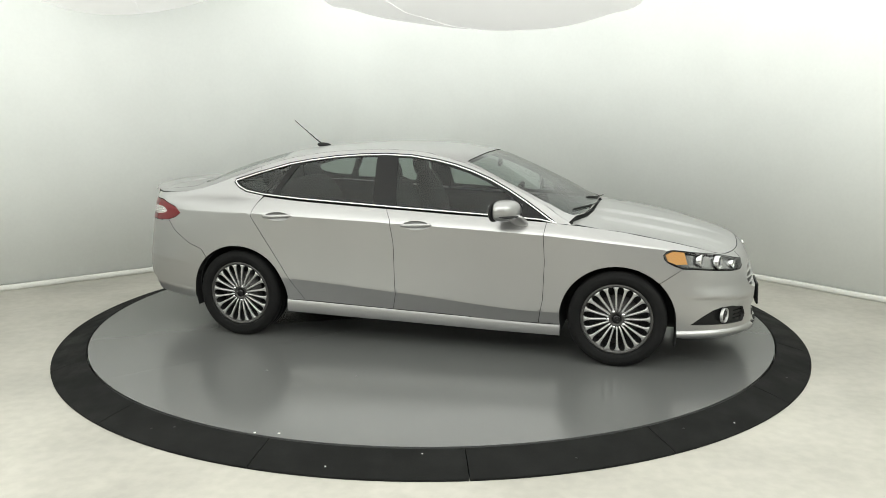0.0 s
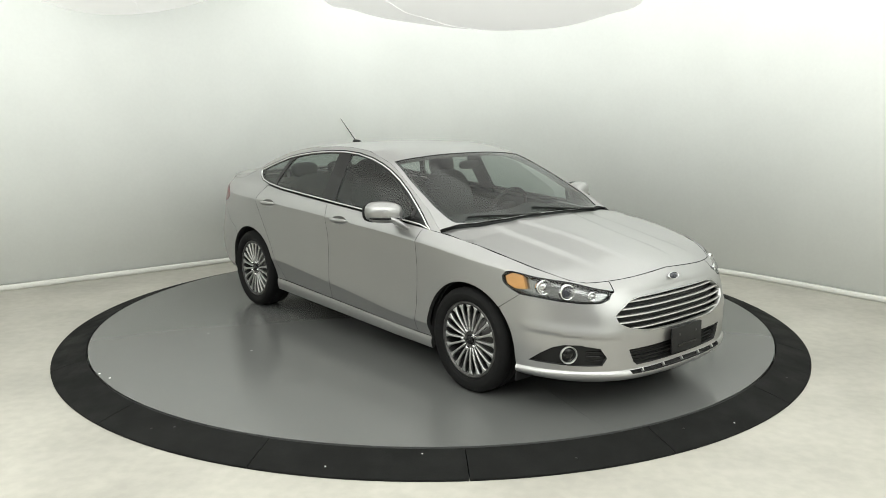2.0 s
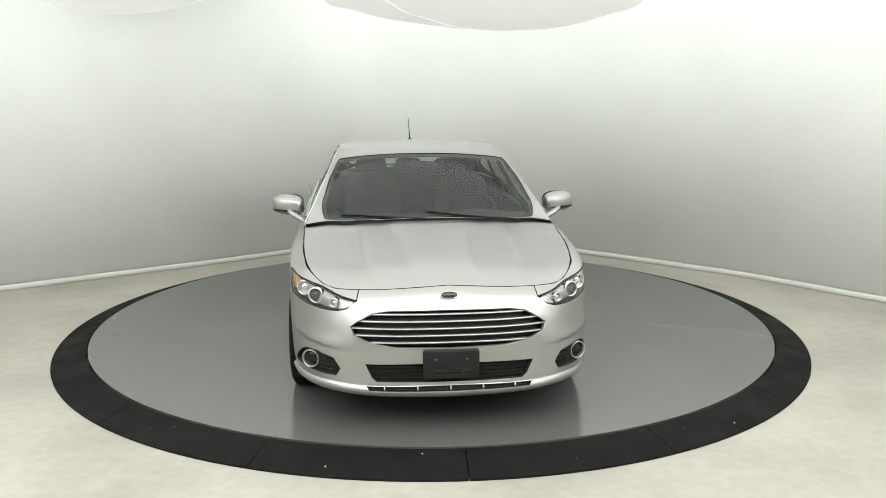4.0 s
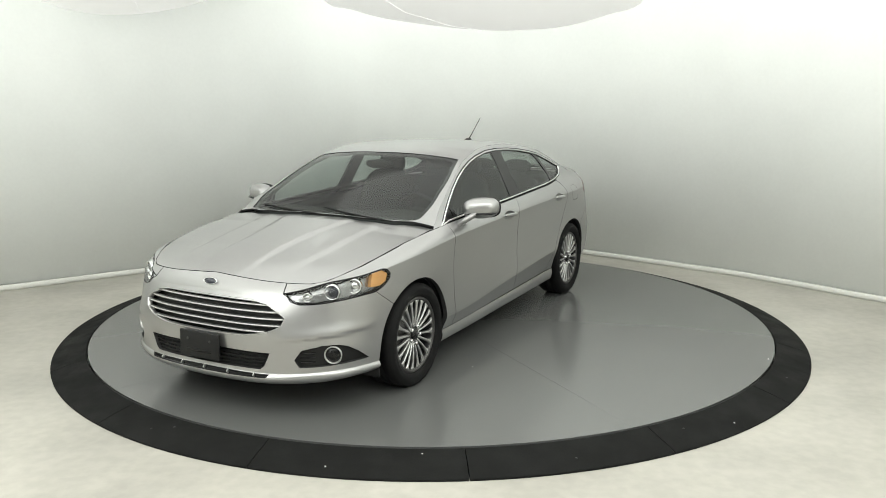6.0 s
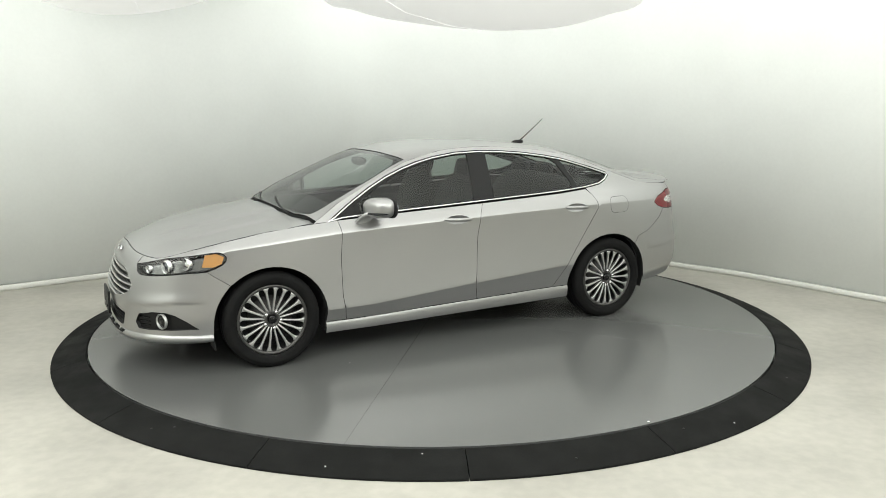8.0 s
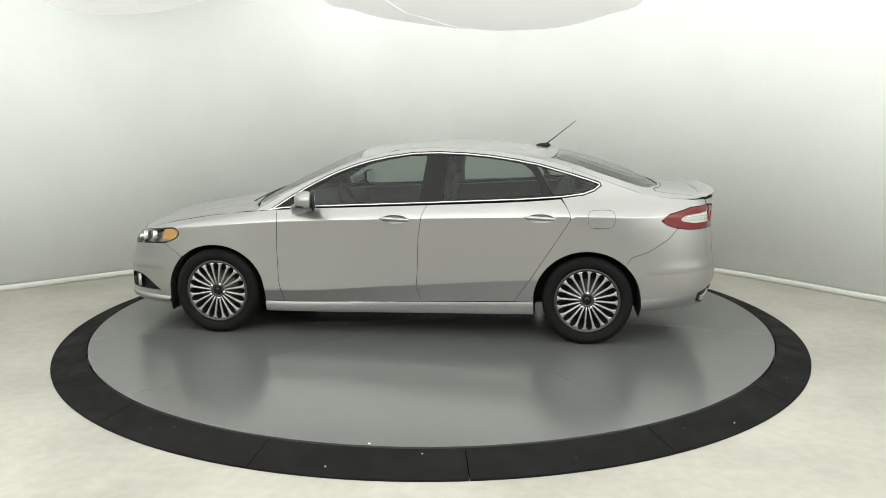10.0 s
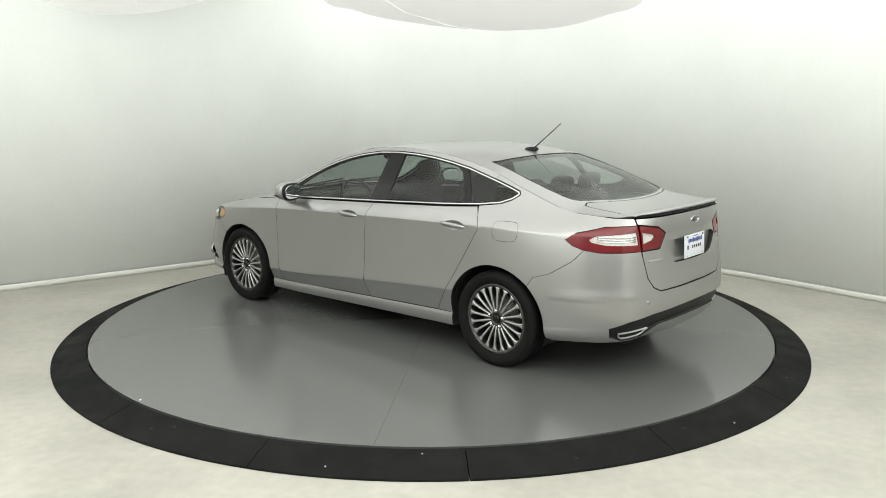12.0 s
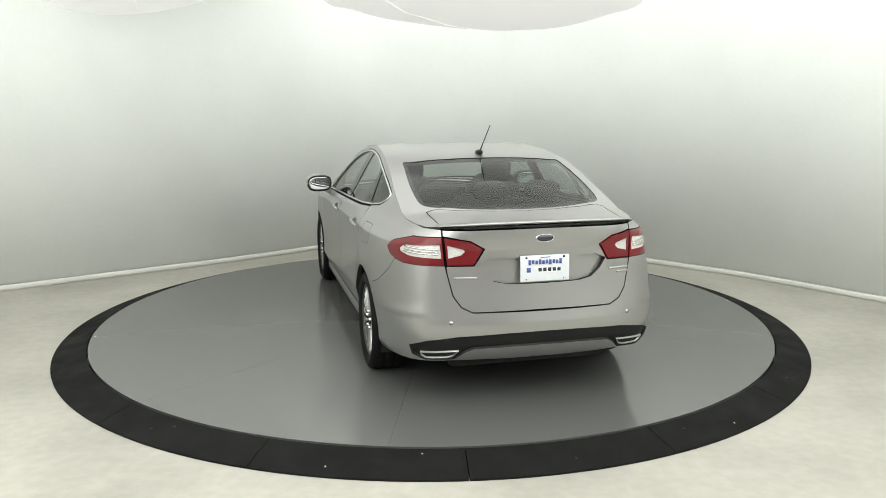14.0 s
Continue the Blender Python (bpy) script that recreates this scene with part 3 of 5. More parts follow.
def shrunk(raw, gap):
    """The polygon drawn in by gap on all sides (pushed out where gap is negative)."""
    n = len(raw)
    turn = 1 if sum(raw[i - 1][0] * raw[i][1] - raw[i][0] * raw[i - 1][1] for i in range(n)) > 0 else -1
    out = []
    for i in range(n):
        a, b, c = Vector(raw[i - 1]), Vector(raw[i]), Vector(raw[(i + 1) % n])
        e, f = b - a, c - b
        if e.length < 1e-6 or f.length < 1e-6:
            out.append(raw[i])
            continue
        n1, n2 = Vector((-e.y, e.x)).normalized() * turn, Vector((-f.y, f.x)).normalized() * turn
        m = n1 + n2
        m = m / max(m.length_squared / 2, 0.7)
        out.append((b.x + m.x * gap, b.y + m.y * gap))
    return out


def both_sides(half, end):
    """A half outline about the middle of the nose (end 0) or tail (end S_END), completed by its mirror image."""
    return half + [(2 * end - s, v) for s, v in half[::-1]]


def half_sv(points, end, smooth=0):
    """An open chain of (key, value, z) points from the middle out and back to it, mirrored to a whole outline of (s, z)."""
    raw = []
    for key, value, z in points:
        if z in ("belt", "bottom"):
            s = find_belt(key, value, 4.0 if z == "belt" else 0.0)
            z = level_z(s, 4.0 if z == "belt" else 0.0)
        else:
            s = end if value == 0 and key in "fr" else find_s(key, value, z)
        raw.append((s, z))
    return raw + [(2 * end - s, z) for s, z in raw[::-1] if abs(s - end) > 1e-6]


def along(key, values, z):
    return [(key, v, z) for v in values]


def arch(cx, cz, rx, rz, a0, a1, n=14):
    """Points along a wheel arch; angles in degrees, 0 towards the front."""
    return [("x", cx + rx * math.cos(radians(a0 + (a1 - a0) * i / n)), cz + rz * math.sin(radians(a0 + (a1 - a0) * i / n))) for i in range(n + 1)]


GAP = 0.0017
car = new("sedan_car")
tagged(car, "silver four-door sedan with multi-spoke alloy wheels", "car")

# lines that panels share
HEAD_LOW = [("x", 1.717, 0.750), ("x", 1.740, 0.727), ("x", 1.785, 0.705), ("x", 1.84, 0.688), ("x", 1.95, 0.680), ("x", 2.06, 0.668), ("x", 2.16, 0.657), ("f", 0.605, 0.656), ("f", 0.55, 0.673)]
HEAD_TIP = [("f", 0.500, 0.710)]
HEAD_TOP = [("x", 2.068, 0.763), ("x", 1.92, 0.792), ("x", 1.84, 0.804), ("x", 1.775, 0.810), ("x", 1.735, 0.801), ("x", 1.712, 0.777)]
FRONT_SEAM = [("x", 1.84, 0.685), ("x", 1.698, 0.585)]
DOOR_SEAM_A = [("x", 0.888, 0.25), ("x", 0.921, 0.424), ("x", 0.928, 0.696), ("x", 0.918, 0.874), ("x", 0.930, "belt")]
DOOR_SEAM_B = [("x", -0.183, 0.276), ("x", -0.150, 0.401), ("x", -0.158, 0.512), ("x", -0.165, 0.774), ("x", -0.192, 0.944), ("x", -0.228, "belt")]
DOOR_SEAM_C = [("x", -0.885, 0.295), ("x", -1.077, 0.592), ("x", -1.200, 0.785), ("x", -1.288, 0.925), ("x", -1.278, 0.975), ("x", -1.255, 1.02), ("x", -1.215, "belt")]
TAIL_TIP = [("x", -1.940, 0.920)]
TAIL_TOP = [("x", -2.00, 0.966), ("x", -2.16, 1.010), ("r", 0.585, 1.016)]
TAIL_LOW = [("x", -1.985, 0.885), ("x", -2.06, 0.862), ("x", -2.15, 0.851), ("r", 0.575, 0.854)]
REAR_SEAM = [("x", -1.692, 0.592), ("x", -1.735, 0.655), ("x", -1.85, 0.692), ("x", -2.0, 0.79), ("x", -2.06, 0.862)]
LID_SEAM = [("r", 0.575, 0.854), ("r", 0.565, 0.809), ("r", 0.535, 0.68), ("r", 0.490, 0.616), ("r", 0.425, 0.585), ("r", 0, 0.583)]

# nose
GRILLE = [("f", 0, 0.674), ("f", 0.335, 0.671), ("f", 0.42, 0.658), ("f", 0.50, 0.615), ("f", 0.545, 0.583), ("f", 0.525, 0.535), ("f", 0.46, 0.505), ("f", 0.40, 0.490), ("f", 0.30, 0.473), ("f", 0, 0.466)]
INTAKE = [("f", 0, 0.385), ("f", 0.46, 0.380), ("f", 0.425, 0.305), ("f", 0.40, 0.284), ("f", 0, 0.282)]
SLOT = [("f", 0, 0.258), ("f", 0.455, 0.256), ("f", 0.44, 0.238), ("f", 0, 0.236)]
FOG = [("x", 1.905, 0.305), ("x", 1.98, 0.360), ("x", 2.046, 0.402), ("x", 2.10, 0.420), ("x", 2.177, 0.424), ("f", 0.635, 0.402), ("f", 0.598, 0.345), ("f", 0.622, 0.303), ("x", 2.177, 0.304)]
nose = half_sv([("f", 0, "bottom")] + along("f", (0.2, 0.4, 0.6, 0.7), "bottom") + along("x", (2.0, 1.86), "bottom") + [("x", 1.818, 0.215)]
               + arch(1.425, 0.315, 0.388, 0.372, 5, 42, 7) + [FRONT_SEAM[1], FRONT_SEAM[0]] + HEAD_LOW[4:] + HEAD_TIP
               + [("f", 0.487, "belt"), ("f", 0.46, "belt"), ("f", 0.35, "belt"), ("f", 0.2, "belt"), ("f", 0, "belt")], 0.0)
fog_raw = [(find_s(k, a, z), z) for k, a, z in FOG]
nose_holes = [sv_from(half_sv(h, 0.0), gap=-GAP) for h in (GRILLE, INTAKE, SLOT)]
nose_holes += [sv_from(fog_raw, gap=-GAP), sv_from([(-s, z) for s, z in fog_raw], gap=-GAP)]
patch("front_bumper", car, M_PAINT, skin, sv_from(nose, gap=GAP), nose_holes, rim=0.03)

# flanks
door_f = to_sv(DOOR_SEAM_A + along("x", (0.6, 0.2), "belt") + DOOR_SEAM_B[::-1] + [("x", 0.2, 0.267), ("x", 0.6, 0.252)], gap=GAP)
door_r = to_sv(DOOR_SEAM_B + along("x", (-0.6, -0.95), "belt") + DOOR_SEAM_C[::-1] + [("x", -0.5, 0.285)], gap=GAP)
fender = to_sv(along("x", (0.95, 1.2, 1.45, 1.7, 1.9, 2.05), "belt") + [("f", 0.62, "belt"), ("f", 0.53, "belt"), ("f", 0.490, "belt")] + [("f", 0.503, 0.713)] + HEAD_TOP + HEAD_LOW[:3] + FRONT_SEAM
               + arch(1.425, 0.315, 0.388, 0.372, 48, 180, 18) + [("x", 1.042, 0.20), ("x", 1.04, 0.252)] + DOOR_SEAM_A, gap=GAP)
sill = to_sv([("x", 1.040, 0.252), ("x", 0.888, 0.247), ("x", 0.4, 0.258), ("x", -0.18, 0.274), ("x", -0.885, 0.292), ("x", -1.030, 0.294), ("x", -1.030, "bottom")]
             + along("x", (-0.6, -0.2, 0.2, 0.6), "bottom") + [("x", 1.040, "bottom")], gap=0.001)
DLO_LOW = [("x", 1.005, 0.953), ("x", 0.884, 0.966), ("x", 0.60, 0.982), ("x", 0.236, 0.999), ("x", -0.21, 1.019), ("x", -0.894, 1.052), ("x", -1.223, 1.073)]
DLO_TIP = [("x", -1.385, 1.094), ("x", -1.465, 1.124), ("x", -1.512, 1.160), ("x", -1.500, 1.186)]
DLO_TOP = [("x", -1.42, 1.212), ("x", -1.296, 1.250), ("x", -1.044, 1.320), ("x", -0.88, 1.350), ("x", -0.69, 1.376), ("x", -0.5, 1.392), ("x", -0.3, 1.399), ("x", -0.1, 1.392), ("x", 0.1, 1.364),
           ("x", 0.24, 1.333), ("x", 0.37, 1.294), ("x", 0.51, 1.240), ("x", 0.65, 1.172), ("x", 0.78, 1.098), ("x", 0.87, 1.042), ("x", 0.95, 0.990)]
RAIL_AT = [-2.1, -1.95, -1.8, -1.65, -1.5, -1.4, -1.296, -1.17, -1.05, -0.9, -0.75, -0.6, -0.45, -0.3, -0.15, 0.0, 0.1, 0.2, 0.33, 0.45, 0.57, 0.68, 0.78, 0.87, 0.95, 1.03, 1.08]
RAIL = [("x", x, rail_z(x)) for x in RAIL_AT]
fuel_raw = [(find_s("x", x, z), z) for x, z in ((-1.415, 0.905), (-1.415, 0.965), (-1.44, 0.993), (-1.51, 0.997), (-1.58, 0.993), (-1.604, 0.965), (-1.604, 0.905), (-1.58, 0.874), (-1.51, 0.868), (-1.44, 0.872))]
quarter = to_sv(DOOR_SEAM_C[:-1] + [("x", -1.223, 1.073)] + DLO_TIP + DLO_TOP[:2] + RAIL[6::-1] + [("x", -2.19, "belt"), ("r", 0.68, "belt"), ("r", 0.585, "belt")]
                + TAIL_TOP[::-1] + TAIL_TIP + TAIL_LOW[:2] + REAR_SEAM[-2::-1] + arch(-1.42, 0.318, 0.392, 0.376, 132, 0, 18) + [("x", -1.030, 0.294)], gap=GAP)
side_frame = to_sv([DLO_TOP[1]] + DLO_TOP[2:] + [("x", 1.005, 0.953), ("x", 1.05, "belt"), ("x", 1.10, "belt")] + RAIL[:5:-1], gap=0.0005)
tail = half_sv([("r", 0, "bottom")] + along("r", (0.3, 0.5, 0.68), "bottom") + along("x", (-2.05, -1.86), "bottom") + [("x", -1.817, 0.26)] + arch(-1.42, 0.318, 0.392, 0.376, 176, 136, 8)
               + REAR_SEAM + TAIL_LOW[2:] + LID_SEAM[1:], S_END)
DIFFUSER = [("r", 0, 0.462), ("r", 0.22, 0.460), ("r", 0.50, 0.447), ("r", 0.68, 0.418), ("r", 0.765, 0.375), ("r", 0.745, 0.315), ("r", 0.68, 0.288), ("r", 0.52, 0.292), ("r", 0.465, 0.345), ("r", 0.42, 0.368), ("r", 0.2, 0.377), ("r", 0, 0.378)]
diffuser = half_sv(DIFFUSER, S_END)
patch("rear_bumper", car, M_PAINT, skin, sv_from(tail, gap=GAP), [sv_from(diffuser, gap=-GAP)], rim=0.02)
patch("rear_diffuser", car, M_BLACK, skin, sv_from(diffuser, gap=-0.004), out=-0.02, rim=0.0, label="black lower bumper insert")
lid = half_sv([("r", 0, "belt"), ("r", 0.3, "belt"), ("r", 0.5, "belt"), ("r", 0.58, "belt"), ("r", 0.582, 1.018), ("r", 0.435, 0.996), ("r", 0.355, 0.950), ("r", 0.412, 0.857), ("r", 0.571, 0.855)] + LID_SEAM[1:-1] + [("r", 0, 0.588)], S_END)
RECESS = [("r", 0, 0.900), ("r", 0.33, 0.895), ("r", 0.40, 0.868), ("r", 0.36, 0.81), ("r", 0.30, 0.762), ("r", 0.22, 0.745), ("r", 0, 0.741)]
recess = half_sv(RECESS, S_END)
trunk = patch("trunk_lid", car, M_PAINT, skin, sv_from(lid, gap=0.005), [sv_from(recess)], rim=0.034)
patch("plate_recess", trunk, M_PAINT, skin, sv_from(recess, gap=-0.002), out=-0.03, rim=0.0)

HANDLES = [(0.01, 0.912), (-1.07, 0.936)]


def oval(x, z, rx, rz, n=20):
    return [(find_s("x", x + rx * math.cos(2 * math.pi * k / n), z), z + rz * math.sin(2 * math.pi * k / n)) for k in range(n)]


def cup(cx, cz):
    """The dished hollow behind a door handle."""
    def fn(s, v, out=0.0):
        p = skin(s, v)
        r = ((p[0] - cx) / 0.098) ** 2 + ((p[2] - cz + 0.004) / 0.033) ** 2
        return skin(s, v, out - 0.028 * max(0.0, 1 - r) ** 0.7)
    return fn


def pill(cx, cz, length, height, depth, lift, flip):
    """A pull handle: a rounded bar that stands off the skin on its two ends."""
    bm = bmesh.new()
    rings = []
    n, m = 18, 10
    for i in range(n + 1):
        t = -1 + 2 * i / n
        e = max(1 - abs(t) ** 3.2, 0.0) ** 0.5
        x = cx + t * length / 2
        s = find_s("x", x, cz)
        base = skin(s, level_v(s, cz))
        row = []
        for j in range(m):
            a = 2 * math.pi * j / m
            h = height / 2 * max(e, 0.12) * math.sin(a)
            d = depth / 2 * max(e, 0.12) * math.cos(a)
            row.append(bm.verts.new((x, (base[1] + lift * (0.35 + 0.65 * e) + d) * flip, cz + h + 0.006 * t)))
        rings.append(row)
    for a, b in zip(rings, rings[1:]):
        for j in range(m):
            bm.faces.new((a[j], a[(j + 1) % m], b[(j + 1) % m], b[j]))
    bm.faces.new(rings[0])
    bm.faces.new(rings[-1])
    return bm


GLASS_F = [("x", 0.745, 0.990), ("x", 0.45, 1.004), ("x", -0.165, 1.030), ("x", -0.205, 1.370), ("x", -0.08, 1.366), ("x", 0.06, 1.343), ("x", 0.20, 1.312), ("x", 0.34, 1.272), ("x", 0.47, 1.222), ("x", 0.60, 1.157), ("x", 0.70, 1.098), ("x", 0.755, 1.062)]
GLASS_R = [("x", -0.345, 1.038), ("x", -0.9, 1.066), ("x", -1.085, 1.078), ("x", -1.085, 1.13), ("x", -0.99, 1.278), ("x", -0.93, 1.316), ("x", -0.8, 1.338), ("x", -0.64, 1.357), ("x", -0.50, 1.368), ("x", -0.365, 1.372)]
GLASS_Q = [("x", -1.150, 1.094), ("x", -1.25, 1.097), ("x", -1.37, 1.114), ("x", -1.44, 1.138), ("x", -1.478, 1.164), ("x", -1.455, 1.184), ("x", -1.36, 1.213), ("x", -1.20, 1.259), ("x", -1.03, 1.303), ("x", -1.06, 1.26)]
GLASS_A = [("x", 0.785, 0.998), ("x", 0.935, 0.982), ("x", 0.90, 1.008), ("x", 0.79, 1.075)]
dlo = to_sv(DLO_LOW + DLO_TIP + DLO_TOP, gap=0.001)
panes = [to_sv(g) for g in (GLASS_F, GLASS_R, GLASS_Q, GLASS_A)]
chrome_line = [skin(*p, 0.004) for p in to_sv(DLO_LOW + DLO_TIP + DLO_TOP, gap=0.011)]


def strip(points, width, thick, mat_flip, closed=True):
    """A flat moulding, width along the skin and thick out of it, along points of the skin."""
    bm = bmesh.new()
    n = len(points)
    rows = []
    for i in range(n):
        p = Vector(points[i])
        a, b = Vector(points[i - 1 if closed or i else 0]), Vector(points[(i + 1) % n if closed or i < n - 1 else n - 1])
        t = (b - a).normalized()
        o = Vector((0, 1, 0.45)).normalized()
        w = t.cross(o).normalized() * width / 2
        o = w.cross(t).normalized()
        o = o if o.y > 0 else -o
        rows.append([bm.verts.new(((q.x), q.y * mat_flip, q.z)) for q in (p - w - o * thick, p - w * 0.8, p + o * thick * 0.5, p + w * 0.8, p + w - o * thick)])
    for i in range(n if closed else n - 1):
        a, b = rows[i], rows[(i + 1) % n]
        for j in range(4):
            bm.faces.new((a[j], a[j + 1], b[j + 1], b[j]))
    return bm


doors = {}
for flip in (False, True):
    f = -1 if flip else 1
    cups = [[p for p in sv_from(oval(x, z - 0.004, 0.098, 0.033))] for x, z in HANDLES]
    doors["f", flip] = patch("front_door", car, M_PAINT, skin, door_f, [cups[0]], flip=flip)
    doors["r", flip] = patch("rear_door", car, M_PAINT, skin, door_r, [cups[1]], flip=flip)
    for k, (x, z) in enumerate(HANDLES):
        door = doors["fr"[k], flip]
        patch("handle_cup", door, M_PAINT, cup(x, z), cups[k], flip=flip, rim=0)
        part("door_handle", pill(x, z, 0.235, 0.030, 0.022, 0.020, f), M_PAINT, door)
    patch("front_fender", car, M_PAINT, skin, fender, flip=flip, rim=0.03)
    patch("sill", car, M_PAINT, skin, sill, flip=flip, out=0.002, rim=0.03)
    quarter_panel = patch("rear_quarter_panel", car, M_PAINT, skin, quarter, [] if flip else [sv_from(fuel_raw, 3, gap=-0.001)], flip=flip, rim=0.03)
    if not flip:
        patch("fuel_door", quarter_panel, M_PAINT, skin, sv_from(fuel_raw, 3, gap=0.0012), flip=flip)
    patch("roof_side_rail", car, M_PAINT, skin, side_frame, flip=flip, rim=0.006)
    patch("window_surround", car, M_GLOSSBLACK, skin, dlo, panes, out=-0.006, flip=flip, rim=0.012, label="gloss black window pillars")
    patch("window_pane", doors["f", flip], M_SIDEGLASS, skin, panes[0], out=-0.010, flip=flip, rim=0, label="tinted glass")
    patch("window_pane", doors["r", flip], M_SIDEGLASS, skin, panes[1], out=-0.010, flip=flip, rim=0, label="tinted glass")
    patch("quarter_window", quarter_panel, M_SIDEGLASS, skin, panes[2], out=-0.010, flip=flip, rim=0, label="tinted glass")
    patch("corner_window", doors["f", flip], M_GLOSSBLACK, skin, panes[3], out=-0.010, flip=flip, rim=0)
    part("window_trim", strip(chrome_line, 0.014, 0.007, f), M_CHROME, car, "bright chrome window trim")
    patch("pillar_lining", car, M_CABIN, skin, to_sv(DLO_LOW[:1] + [("x", 0.6, 0.97), ("x", -0.2, 1.005), ("x", -1.2, 1.05), ("x", -1.6, 1.05), ("x", -1.98, 1.04)] + RAIL[:-1]), panes, out=-0.028, flip=flip, rim=0)
    # inner shell, a dark sheet that keeps the gaps dark, open at the wheel arches
    shell = to_sv([("f", 0.02, "bottom"), ("f", 0.4, "bottom"), ("f", 0.68, "bottom"), ("x", 1.83, 0.215)] + arch(1.425, 0.315, 0.393, 0.378, 0, 180, 14) + [("x", 1.03, "bottom"), ("x", 0.4, "bottom"), ("x", -0.4, "bottom"), ("x", -1.02, "bottom")]
                  + arch(-1.42, 0.318, 0.397, 0.382, 0, 178, 14) + [("x", -1.825, 0.25), ("r", 0.68, "bottom"), ("r", 0.4, "bottom"), ("r", 0.02, "bottom"), ("r", 0.02, 1.05), ("r", 0.4, 1.04), ("r", 0.68, 1.03), ("x", -1.9, 1.03), ("x", -1.2, 1.05), ("x", -0.2, 0.99), ("x", 0.9, 0.94), ("x", 1.4, 0.88), ("x", 1.9, 0.79), ("f", 0.6, 0.72), ("f", 0.4, 0.73), ("f", 0.02, 0.75)])
    patch("inner_shell", car, M_INNER, skin, shell, out=-0.075, flip=flip, rim=0)

# top: frame of roof and pillars, panes, hood, deck
WINDSCREEN = [(1.185, 0.0), (1.182, 0.35), (1.15, 0.58), (1.105, 0.68), (1.06, 0.718), (0.92, 0.735), (0.77, 0.715), (0.62, 0.695), (0.46, 0.658), (0.34, 0.628), (0.315, 0.60), (0.35, 0.35), (0.362, 0.0)]
REARGLASS = [(-1.205, 0.0), (-1.20, 0.25), (-1.165, 0.50), (-1.14, 0.572), (-1.25, 0.585), (-1.40, 0.60), (-1.55, 0.608), (-1.70, 0.608), (-1.80, 0.595), (-1.87, 0.545), (-1.94, 0.40), (-1.98, 0.22), (-1.995, 0.0)]


def xy_loop(half, gap=0.0, n=4):
    """A half outline in plan, from the middle out and back to it, smoothed and mirrored."""
    pts = [(p.x, p.y) for p in catmull([(x, y, 0) for x, y in half], n)]
    raw = pts + [(x, -y) for x, y in pts[-2:0:-1]]
    return shrunk(raw, gap) if gap else raw


rear_line = [skin(find_belt("r", y, 4.0), 4.0)[:2] for y in (0.0, 0.15, 0.3, 0.42, 0.52, 0.575)]
corner_line = [skin(find_belt("r", y, 4.0), 4.0)[:2] for y in (0.59, 0.63, 0.67)]
frame_half = [(1.190, 0.0), (1.187, 0.35), (1.156, 0.585), (1.112, 0.69), (1.10, 0.74)] + [(x, rail_y(x)) for x in (1.08, 1.0, 0.9, 0.8, 0.7, 0.6, 0.5, 0.4, 0.3, 0.2, 0.1, 0, -0.15, -0.3, -0.45, -0.6, -0.75, -0.9, -1.05, -1.2, -1.35, -1.5, -1.65, -1.8, -1.95, -2.1, -2.18)]
frame_half += corner_line[::-1] + [(-2.28, 0.580), (-2.10, 0.582), (-1.92, 0.590), (-1.905, 0.54), (-1.965, 0.40), (-2.005, 0.22), (-2.02, 0.0)]
TOP_V = [-0.8 + 0.04 * i for i in range(41)]
frame_loop = [tuple(p) for p in frame_half] + [(x, -y) for x, y in frame_half[-2:0:-1]]
patch("roof_lining", car, M_CABIN, roof, frame_loop, [xy_loop(WINDSCREEN, 0.004), xy_loop(REARGLASS, 0.004)], out=-0.03, vs=TOP_V, rim=0)
roof_panel = patch("roof", car, M_PAINT, roof, frame_loop, [xy_loop(WINDSCREEN), xy_loop(REARGLASS)], vs=TOP_V, rim=0.012, eps=(0.006, 0.006))
for name, half, label in (("windscreen", WINDSCREEN, "clear laminated glass"), ("rear_window", REARGLASS, "tinted heated glass")):
    pane = patch(name, car, M_GLASS, roof, xy_loop(half, 0.001), out=-0.004, vs=TOP_V, rim=0, label=label, eps=(0.04, 0.04))
    patch("black_border", pane, M_GLOSSBLACK, roof, xy_loop(half, -0.004), [xy_loop(half, 0.028)], out=-0.009, vs=TOP_V, rim=0, label="black printed glass border", eps=(0.006, 0.006))
lid_half = [(-2.024, 0.0), (-2.009, 0.22), (-1.969, 0.40), (-1.911, 0.538), (-1.926, 0.585), (-2.10, 0.578), (-2.27, 0.575)] + rear_line[::-1]
lid_loop = lid_half + [(x, -y) for x, y in lid_half[-2:0:-1]]
patch("trunk_top", trunk, M_PAINT, roof, shrunk(lid_loop, 0.002), vs=TOP_V, rim=0.015, eps=(0.006, 0.006))

hood_line = [(x, "x") for x in (1.10, 1.25, 1.4, 1.55, 1.7, 1.82, 1.92, 2.0, 2.06)] + [(y, "f") for y in (0.66, 0.61, 0.55, 0.5, 0.45, 0.38, 0.3, 0.2, 0.1, 0.0)]
hood_side = [skin(find_belt(k, a, 4.0) if a else 0.0, 4.0) for a, k in hood_line]
hood_dz = [(p[0], p[1], p[2] - hood(p[0], p[1])[2]) for p in hood_side]


